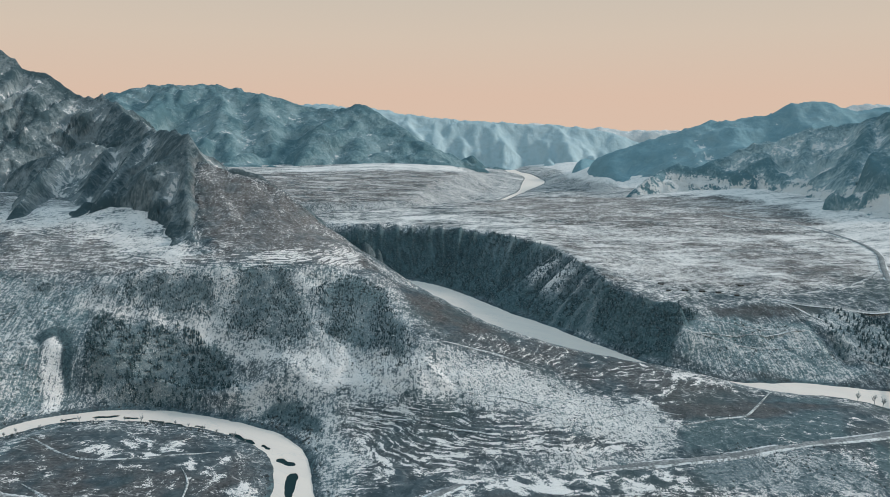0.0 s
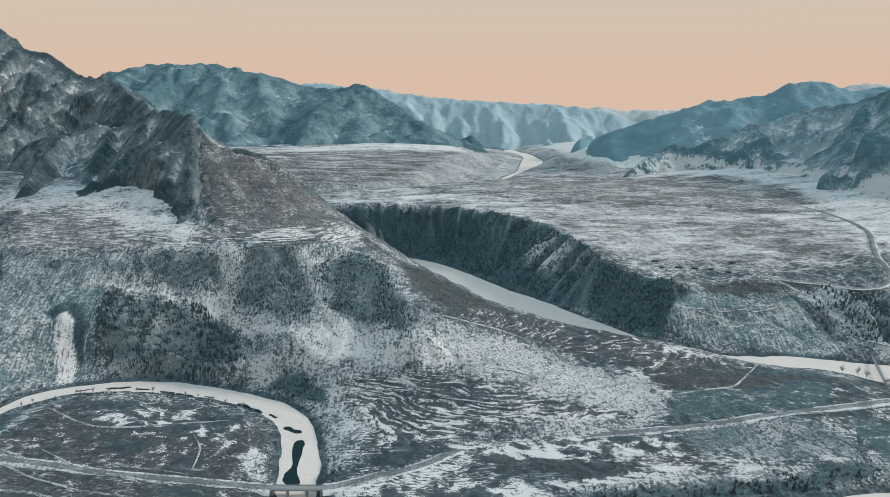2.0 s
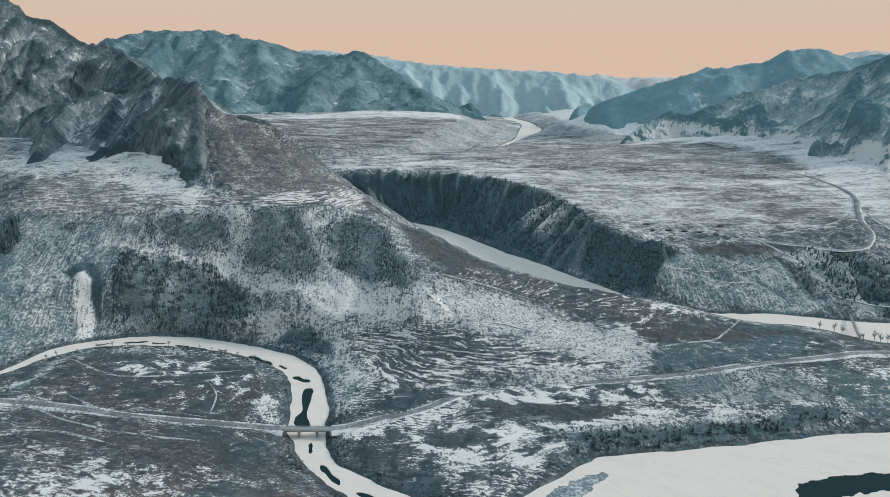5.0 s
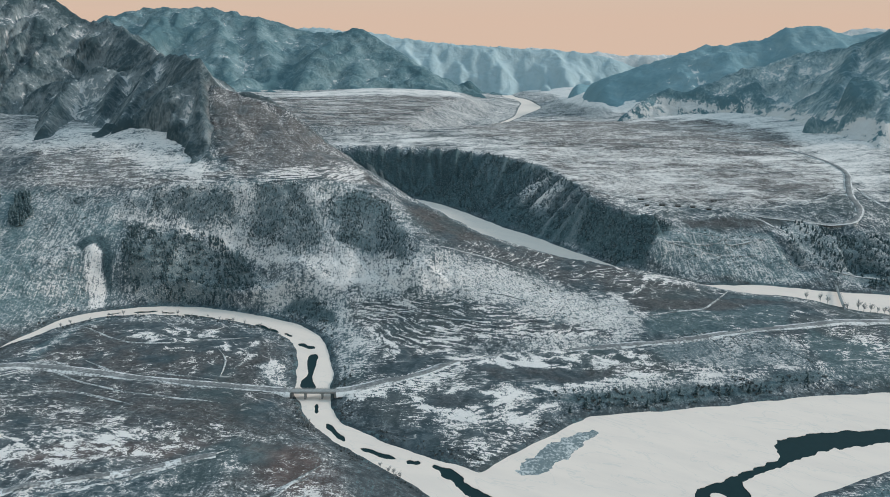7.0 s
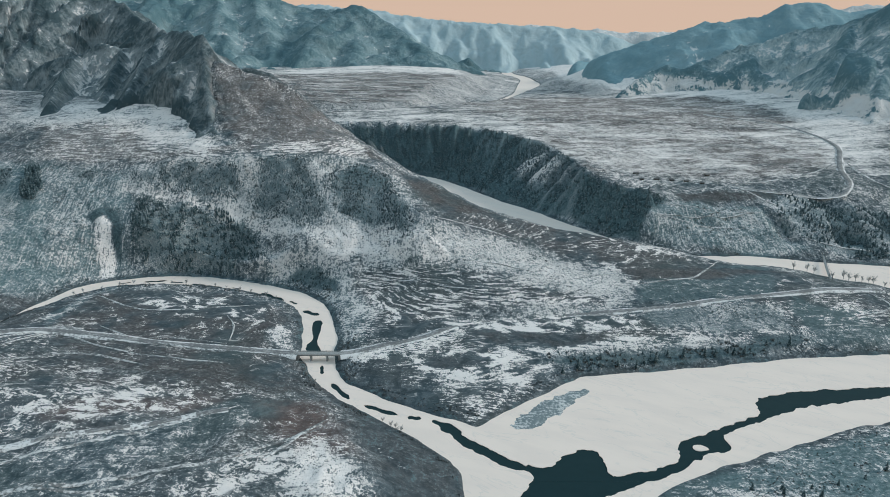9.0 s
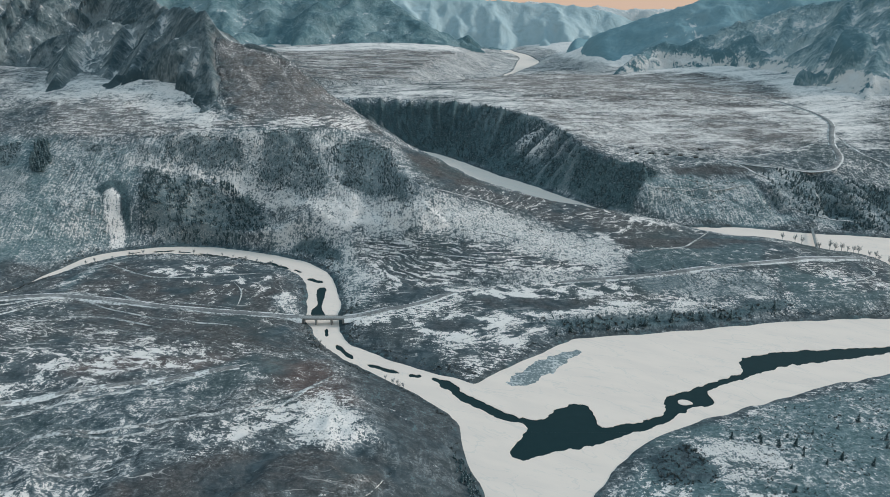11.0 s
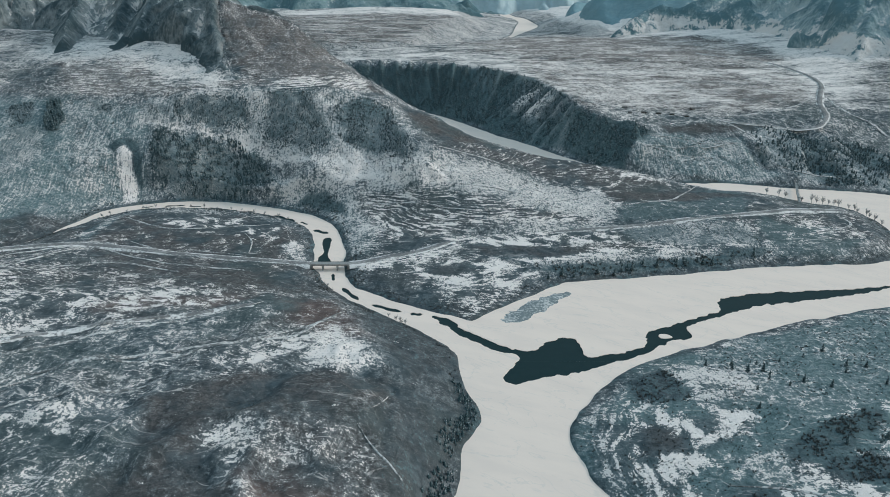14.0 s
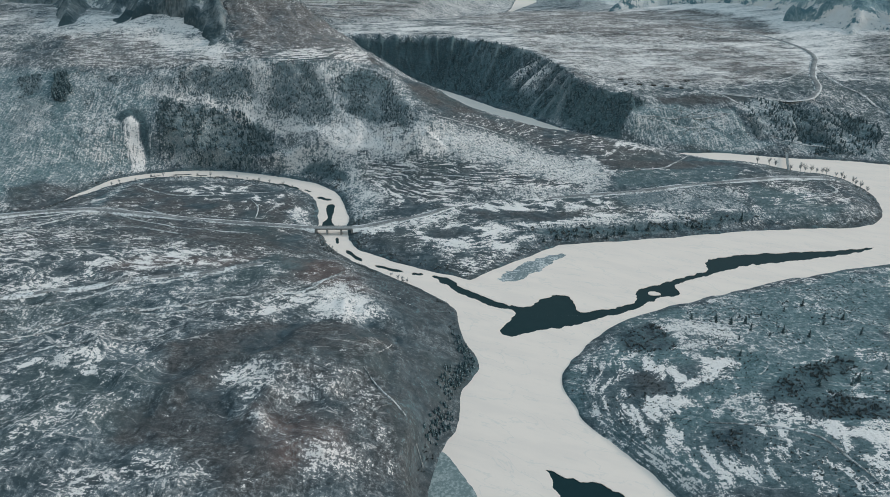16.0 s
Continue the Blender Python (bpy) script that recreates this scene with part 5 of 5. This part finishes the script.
def bush_template(rng, blades=16):
    """A tuft of unit size: thin bare stems spread from the root."""
    v, f = [], []
    for k in range(blades):
        a, lean = rng.uniform(0, 6.28), rng.uniform(0.15, 1.0)
        up, w, turn = rng.uniform(0.35, 1.0), rng.uniform(0.05, 0.12), rng.uniform(0, 6.28)
        r = 0.25 * rng.uniform(0, 1)
        base = len(v)
        v += [(r * math.cos(a) + w * math.cos(turn), r * math.sin(a) + w * math.sin(turn), 0), (r * math.cos(a) - w * math.cos(turn), r * math.sin(a) - w * math.sin(turn), 0.0),
              (0.62 * lean * math.cos(a), 0.62 * lean * math.sin(a), up)]
        f.append((base, base + 1, base + 2))
    return np.array(v), np.array(f)


def wood(name, label, outlines, spacing, low, high, material, seed, template=conifer_template, keep=0.75, patch=40.0, bias=0.0, spread=1.0, comb=1.0, thin=None):
    """Many small plants joined into one object, standing on the ground inside the outlines."""
    rng = np.random.default_rng(seed)
    kinds = [template(rng) for _ in range(6)]
    px, py = [], []
    for o in outlines:
        p = np.array(o, float)
        lo, hi = p.min(0), p.max(0)
        n = int((hi[0] - lo[0]) * (hi[1] - lo[1]) / spacing ** 2)
        x, y = rng.uniform(lo[0], hi[0], n), rng.uniform(lo[1], hi[1], n)
        wx, wy = x + 11 * fbm(x, y, 24, 3, seed), y + 11 * fbm(x, y, 24, 3, seed + 9)
        m = inside(wx, wy, p) & (fbm(x, y * comb, patch, 3, seed + 5) * 0.9 + bias + rng.uniform(-0.35, 0.35, n) > 0.5 - keep)
        if thin:
            m &= rng.uniform(0, 1, n) > thin(x, y)
        px.append(x[m])
        py.append(y[m])
    x, y = np.concatenate(px), np.concatenate(py)
    dry = shore(x, y) > 2.0
    x, y = x[dry], y[dry]
    z = ground_at(x, y) - 0.25
    verts, faces, at = [], [], 0
    pick = rng.integers(0, len(kinds), len(x))
    for k, (tv, tf) in enumerate(kinds):
        m = np.flatnonzero(pick == k)
        if not len(m):
            continue
        h, a = rng.uniform(low, high, len(m)), rng.uniform(0, 6.28, len(m))
        w = h * rng.uniform(0.8, 1.25, len(m)) * spread
        c, s = np.cos(a), np.sin(a)
        vx = x[m, None] + w[:, None] * (tv[None, :, 0] * c[:, None] - tv[None, :, 1] * s[:, None])
        vy = y[m, None] + w[:, None] * (tv[None, :, 0] * s[:, None] + tv[None, :, 1] * c[:, None])
        vz = z[m, None] + h[:, None] * tv[None, :, 2]
        verts.append(np.stack([vx, vy, vz], -1).reshape(-1, 3))
        faces.append((tf[None] + (np.arange(len(m)) * len(tv))[:, None, None]).reshape(-1, 3) + at)
        at += len(m) * len(tv)
    ob = new(name, mesh_from(name, np.vstack(verts), np.vstack(faces), material))
    return tagged(ob, label, "trees" if template is conifer_template else "bushes", kind="stuff")


def outline(*names):
    return [o for n, o, *_ in PATCHES if n in names]


wood("forest", "dense dark larch and spruce forest on the river scarp", outline("scarp_wood"), 3.5, 3, 6.5, M_CONIFER, 11, keep=0.80, patch=26, thin=lambda x, y: 0.8 * scarp_rib(x, y)[0] * smooth(50, 150, x) * smooth(262, 215, x))
wood("forest", "dark conifer wood in the terrace gullies", outline("gully_wood"), 3.6, 4, 8, M_CONIFER, 12, keep=0.72, patch=26, thin=lambda x, y: 0.55 * (1 - ravine(x, y)))
wood("forest", "dense frosted wood at the foot of the slope", outline("wood_low"), 2.8, 3.5, 7.5, M_CONIFER, 13, keep=0.64, patch=16, comb=0.3)
wood("forest", "patchy frosted wood on the open hillside", outline("wood_mid", "wood_small"), 2.4, 1.6, 3.8, M_FROSTY, 14, keep=0.60, patch=13, comb=0.2)
wood("forest", "round patch of frosted wood on the hillside", outline("wood_east"), 2.4, 1.6, 3.8, M_FROSTY, 15, keep=0.66, patch=13, comb=0.2)
wood("forest", "dark scrubby wood along the river bend", outline("wood_foot"), 4.2, 2.5, 5, M_FROSTY, 16, keep=0.6)
wood("forest", "dark clump of trees in the hillside gully", outline("dark_bushes"), 3.0, 6, 13, M_CONIFER, 27, keep=0.95)
wood("forest", "dark conifers scattered below the river bluff", outline("bluff_scrub"), 4.6, 2, 4.8, M_CONIFER, 28, keep=0.34, patch=30)
wood("brush", "dark leafless brush under the river bluff", outline("bluff_scrub"), 4.0, 1.8, 4.2, M_BUSH, 17, bush_template, 0.50, 20, 0, 1.1)
wood("brush", "scattered low bushes on the snowy slope", outline("spotted_slope", "snow_field"), 4.4, 0.9, 2.0, M_BUSH, 18, bush_template, 0.42, 45, 0, 1.3)
wood("brush", "small dark bushes on the snowy patch", outline("stipple"), 3.2, 0.6, 1.3, M_BUSH, 19, bush_template, 0.55, 20, 0, 1.3)
wood("brush", "dense grey brush in clumps on the low bank", outline("east_clump"), 2.4, 1.2, 3.0, M_BUSH, 20, bush_template, 0.62, 16, 0.0, 1.1)
wood("brush", "thin frosted brush over the low river bank", outline("east_bank"), 3.2, 0.6, 1.9, M_BUSH, 21, bush_template, 0.46, 26, 0, 1.2)
wood("brush", "low dark brush on the river bluff", outline("bluff_west", "round_hill"), 4.2, 0.5, 1.5, M_BUSH, 22, bush_template, 0.38, 24, 0, 1.3)
wood("brush", "scattered frosted bushes on the steep slope", outline("slope_frost", "slope_upper", "point_frost", "worn_slope"), 4.4, 0.9, 2.4, M_BUSH, 23, bush_template, 0.42, 30, 0, 1.2)


def strip_beside(line, near, far, side):
    """An outline that follows a bank at a distance from it."""
    d = np.gradient(line, axis=0)
    n = np.column_stack([-d[:, 1], d[:, 0]]) / (np.linalg.norm(d, axis=1)[:, None] + 1e-9) * side
    return np.vstack([line + n * near, (line + n * far)[::-1]])


wood("brush", "dark leafless brush lining the frozen side river", [strip_beside(side_outer[8:], -15, 15, 1), strip_beside(side_inner[8:], -9, 9, 1)], 2.8, 1.0, 2.8, M_BUSH, 24, bush_template, 0.46, 22, 0.0, 1.1)
wood("brush", "low brush along the bank of the main river", [strip_beside(main_west[:26], -12, 12, 1), strip_beside(main_north[4:60], -12, 12, 1)], 3.0, 0.8, 2.4, M_BUSH, 25, bush_template, 0.42, 22, 0.0, 1.2)

wood("forest", "dark scrubby trees overhanging the ice below the bluff", [strip_beside(main_west[5:17], -12, 12, 1)], 2.1, 2.2, 5.4, M_CONIFER, 26, keep=0.66, patch=18)


# ---- single trees ----
def conifer_tree(x, y, h, seed):
    rng = random.Random(seed)
    tree = new("conifer_tree")
    z = float(ground_at(x, y)) - 0.3
    bm = bmesh.new()
    limb(bm, (0, 0, 0), (0, 0, h * 0.97), h * 0.022, h * 0.003, 6)
    part("trunk", bm, M_BARK, tree)
    bm = bmesh.new()
    for k in range(15):
        t = k / 15
        zz, r = h * (0.10 + 0.86 * t), h * (0.27 * (1 - t) ** 0.85 + 0.02)
        for s in range(7):
            a = rng.uniform(0, 6.283)
            rr, w = r * rng.uniform(0.6, 1.15), r * 0.34
            d, n = Vector((math.cos(a), math.sin(a), 0)), Vector((-math.sin(a), math.cos(a), 0))
            root, tip = Vector((0, 0, zz + 0.05 * h)), d * rr + Vector((0, 0, zz - 0.045 * h))
            vs = [bm.verts.new(q) for q in (root, d * rr * 0.55 + n * w + Vector((0, 0, zz - 0.01 * h)), tip, d * rr * 0.55 - n * w + Vector((0, 0, zz - 0.01 * h)))]
            bm.faces.new((vs[0], vs[1], vs[2]))
            bm.faces.new((vs[0], vs[2], vs[3]))
    part("crown", bm, M_CONIFER, tree)
    tree.location = (x, y, z)
    return tree


def bare_tree(x, y, h, seed):
    rng = random.Random(seed)
    tree = new("bare_tree")
    z = float(ground_at(x, y)) - 0.2
    bm, tw = bmesh.new(), bmesh.new()
    limb(bm, (0, 0, 0), (0.1, 0, h * 0.55), h * 0.022, h * 0.012, 6)
    for k in range(11):
        a, z0 = rng.uniform(0, 6.28), h * rng.uniform(0.2, 0.55)
        r, up = h * rng.uniform(0.12, 0.26), h * rng.uniform(0.2, 0.42)
        tip = Vector((r * math.cos(a), r * math.sin(a), z0 + up))
        limb(bm, (0.05, 0, z0), tip, h * 0.009, h * 0.004, 4)
        for _ in range(24):
            t = rng.uniform(0.3, 1.0)
            p = Vector((0, 0, z0)).lerp(tip, t)
            q = p + Vector((rng.uniform(-1, 1), rng.uniform(-1, 1), rng.uniform(0.1, 1.4))) * h * 0.12
            limb(tw, p, q, h * 0.005, h * 0.002, 3)
    part("trunk", bm, M_TWIGS, tree)
    part("twigs", tw, M_TWIGS, tree)
    tree.location = (x, y, z)
    return tree


def plant(makers, places, low, high, label, group, seed):
    rng = random.Random(seed)
    first = []
    for k, (x, y) in enumerate(places):
        x, y, h = x + rng.uniform(-3, 3), y + rng.uniform(-3, 3), rng.uniform(low, high)
        if k < 3:
            t = makers(x, y, (low + high) / 2, seed + k)
            tagged(t, label, "tree", group)
            first.append(t)
        else:
            src = first[k % 3]
            z = float(ground_at(x, y)) - 0.3
            s = h / ((low + high) / 2)
            c = copy_thing(src, pose(x, y, z, 0, 0, rng.uniform(0, 360)))
            c.scale = (s, s, s)


plant(conifer_tree, [(176, 474), (190, 472), (201, 474), (205, 476), (212, 478), (229, 484), (243, 487), (277, 490), (288, 497), (293, 497), (306, 497), (336, 507), (118, 458), (131, 462), (144, 465), (155, 467), (262, 489), (360, 508)],
      7, 13, "dark narrow spruce at the edge of the ice", "trees under the bluff", 31)
plant(conifer_tree, [(226, 285), (242, 282), (245, 276), (252, 266), (268, 280), (263, 266), (265, 257), (269, 263), (288, 285), (286, 252), (336, 275), (332, 266), (306, 292), (305, 243), (277, 243), (249, 243), (328, 301), (349, 271), (239, 218),
                     (353, 243), (300, 170), (312, 178), (286, 186), (322, 160), (340, 190), (275, 172)],
      5, 9, "small frosted conifer on the low river bank", "trees on the low bank", 32)
plant(bare_tree, [(-37, 363), (-30, 359), (-43, 368), (-126, 446), (-120, 436), (-113, 430), (-131, 458), (-110, 426), (-51, 376), (-118, 440), (-34, 361), (-420, 668), (-406, 676), (-397, 680), (-369, 684), (-341, 686), (-305, 679), (-267, 670), (-230, 655),
                  (-201, 638), (-184, 622), (-284, 675), (-322, 684), (-385, 683), (-435, 655), (-247, 662), (-214, 646), (-446, 642)],
      5, 9, "leafless grey tree on the frozen river bank", "trees by the side river", 33)
plant(bare_tree, [(480, 748), (492, 738), (498, 735), (518, 717), (527, 710), (533, 706), (539, 704), (546, 701), (552, 698), (558, 692), (562, 684), (566, 674), (568, 664), (570, 655), (571, 645), (571, 634), (569, 610)],
      8, 17, "tall leafless tree on the river point", "trees on the river point", 34)


# ---- bridge over the side river ----
def road_bridge():
    b = new("road_bridge")
    bm = bmesh.new()
    box(bm, -21.5, 21.5, -3.6, 3.6, -0.9, 0.0, 0.06)
    part("deck", bm, M_CONCRETE, b)
    for y in (-2.4, 0.0, 2.4):
        bm = bmesh.new()
        box(bm, -21.4, 21.4, y - 0.25, y + 0.25, -1.8, -0.9)
        part("girder", bm, M_STEEL, b)
    for y in (-3.45, 3.45):
        bm = bmesh.new()
        box(bm, -21.5, 21.5, y - 0.15, y + 0.15, 0.0, 0.25, 0.03)
        part("kerb", bm, M_CONCRETE, b)
        bm = bmesh.new()
        for zz in (0.7, 1.1):
            box(bm, -21.5, 21.5, y - 0.05, y + 0.05, zz - 0.05, zz + 0.05)
        for k in range(22):
            x = -21.2 + k * 42.4 / 21
            box(bm, x - 0.06, x + 0.06, y - 0.06, y + 0.06, 0.25, 1.15)
        part("railing", bm, M_STEEL, b, "grey steel railing")
    for x in (-8.0, 8.0):
        bm = bmesh.new()
        box(bm, x - 0.7, x + 0.7, -3.0, 3.0, -9.0, -2.4, 0.2)
        box(bm, x - 0.9, x + 0.9, -3.3, 3.3, -2.4, -1.8, 0.08)
        part("pier", bm, M_CONCRETE, b)
    for x in (-21.0, 21.0):
        bm = bmesh.new()
        box(bm, x - 1.3, x + 1.3, -3.8, 3.8, -7.0, -1.0, 0.1)
        part("abutment", bm, M_CONCRETE, b)
    b.matrix_world = pose(-121, 488, 7.55, 0, 0, 0)
    return tagged(b, "narrow concrete road bridge over the frozen side river", "bridge")


road_bridge()


def footbridge():
    """Suspended crossing over the ice of the main river."""
    b = new("footbridge")
    length = 96.0
    n = 16
    bm = bmesh.new()
    for k in range(n):
        x0, x1 = -length / 2 + length * k / n, -length / 2 + length * (k + 1) / n - 0.12
        sag = -1.2 * (1 - ((x0 + x1) / length) ** 2)
        box(bm, x0, x1, -1.7, 1.7, sag - 0.25, sag)
    part("deck", bm, M_STEEL, b)
    for y in (-1.7, 1.7):
        bm = bmesh.new()
        prev = None
        for k in range(n + 1):
            x = -length / 2 + length * k / n
            top = Vector((x, y, 1.3 + 5.0 * (2 * x / length) ** 2))
            limb(bm, (x, y, -1.2 * (1 - (2 * x / length) ** 2)), top, 0.09, 0.09, 4)
            if prev:
                limb(bm, prev, top, 0.11, 0.11, 4)
            prev = top
        part("cable", bm, M_STEEL, b)
    for x in (-length / 2, length / 2):
        bm = bmesh.new()
        for y in (-2.0, 2.0):
            box(bm, x - 0.4, x + 0.4, y - 0.4, y + 0.4, -9.0, 6.8, 0.05)
        box(bm, x - 0.35, x + 0.35, -2.4, 2.4, 5.9, 6.6, 0.05)
        part("tower", bm, M_STEEL, b)
    b.matrix_world = pose(525, 748, 7.0, 0, 0, 67)
    return tagged(b, "long grey footbridge over the frozen main river", "bridge")


footbridge()


# ---- huts on the terrace ----
def hut(x, y, w, d, h, turn):
    b = new("hut")
    bm = bmesh.new()
    box(bm, -w / 2, w / 2, -d / 2, d / 2, -0.8, h, 0.05)
    part("wall", bm, M_TIMBER, b)
    bm = bmesh.new()
    rise = d * 0.36
    vs = [bm.verts.new(p) for p in ((-w / 2 - 0.4, -d / 2 - 0.4, h - 0.15), (w / 2 + 0.4, -d / 2 - 0.4, h - 0.15), (w / 2 + 0.4, 0, h + rise), (-w / 2 - 0.4, 0, h + rise), (w / 2 + 0.4, d / 2 + 0.4, h - 0.15), (-w / 2 - 0.4, d / 2 + 0.4, h - 0.15))]
    for q in ((0, 1, 2, 3), (3, 2, 4, 5), (1, 4, 2), (0, 3, 5)):
        bm.faces.new([vs[i] for i in q])
    bmesh.ops.solidify(bm, geom=bm.faces[:], thickness=0.15)
    part("roof", bm, M_ROOF, b)
    bm = bmesh.new()
    box(bm, -0.5, 0.5, -d / 2 - 0.06, -d / 2 + 0.04, -0.1, min(h - 0.2, 1.9))
    part("door", bm, M_ROOF, b)
    z = float(ground_at(x, y))
    b.matrix_world = pose(x, y, z, 0, 0, turn)
    return tagged(b, "small dark timber hut on the snowy terrace", "hut", "huts on the terrace")


for x, y, w, d, h, turn in ((331, 1020, 8, 4.5, 1.7, 8), (334, 994, 6, 4, 1.6, -5), (359, 994, 8, 4.5, 1.8, 4), (384, 992, 7, 4.5, 1.9, 0), (406, 986, 7, 4.2, 1.9, 10), (428, 974, 6, 4, 1.6, -8), (453, 1020, 8, 4, 1.5, 15)):
    hut(x, y, w, d, h, turn)


# ---- shingle bar in the ice ----
def shingle_bar():
    o = ragged([(61, 371), (71, 388), (93, 413), (129, 434), (139, 430), (112, 401), (85, 372), (68, 366)], 61, 6.0, 2.0)
    x, y = np.meshgrid(np.arange(35, 170, 1.5), np.arange(345, 450, 1.5))
    d = -signed(x, y, o)
    z = np.minimum(0.08 * d, 0.7) + 0.22 * fbm(x, y, 4, 3, 63)
    z = np.where(d < 0, -0.6, z)
    f = grid_faces(*x.shape)
    f = f[(d.ravel()[f] > -2).any(axis=1)]
    ob = new("shingle_bar", mesh_from("shingle_bar", np.column_stack([x.ravel(), y.ravel(), z.ravel()]), f, M_SHINGLE))
    return tagged(ob, "low frosted shingle bar rising through the ice", "gravel bar")


shingle_bar()


# ---- bare ice and floe ----
M_CLEAR_ICE = strip_material("bare_teal_ice", (0.17, 0.22, 0.22), (0.34, 0.38, 0.375), 0.52)


def ice_slab(points, seed, lift, material, name, label):
    ring = ragged(points, seed, 1.2, 2.5)
    bm = bmesh.new()
    top = bm.faces.new([bm.verts.new((x, y, lift)) for x, y in ring])
    bmesh.ops.triangulate(bm, faces=[top])
    low = bmesh.ops.extrude_edge_only(bm, edges=[e for e in bm.edges if e.is_boundary])["geom"]
    for v in low:
        if isinstance(v, bmesh.types.BMVert):
            v.co.z -= lift + 0.6
    bmesh.ops.recalc_face_normals(bm, faces=bm.faces)
    me = bpy.data.meshes.new(name)
    bm.to_mesh(me)
    bm.free()
    me.materials.append(material)
    return tagged(new(name, me), label, "ice")


ice_slab([(2, 120), (14, 100), (25, 76), (38, 40), (34, 20), (2, 30), (-7, 76), (-3, 102)], 71, 0.12, M_CLEAR_ICE, "clear_ice", "bare teal ice at the foot of the bluff")
ice_slab([(202, 343), (206, 346), (213, 344), (214, 340), (208, 338), (203, 339)], 72, 0.05, M_ICE, "ice_floe", "small snowy ice floe in the open water")
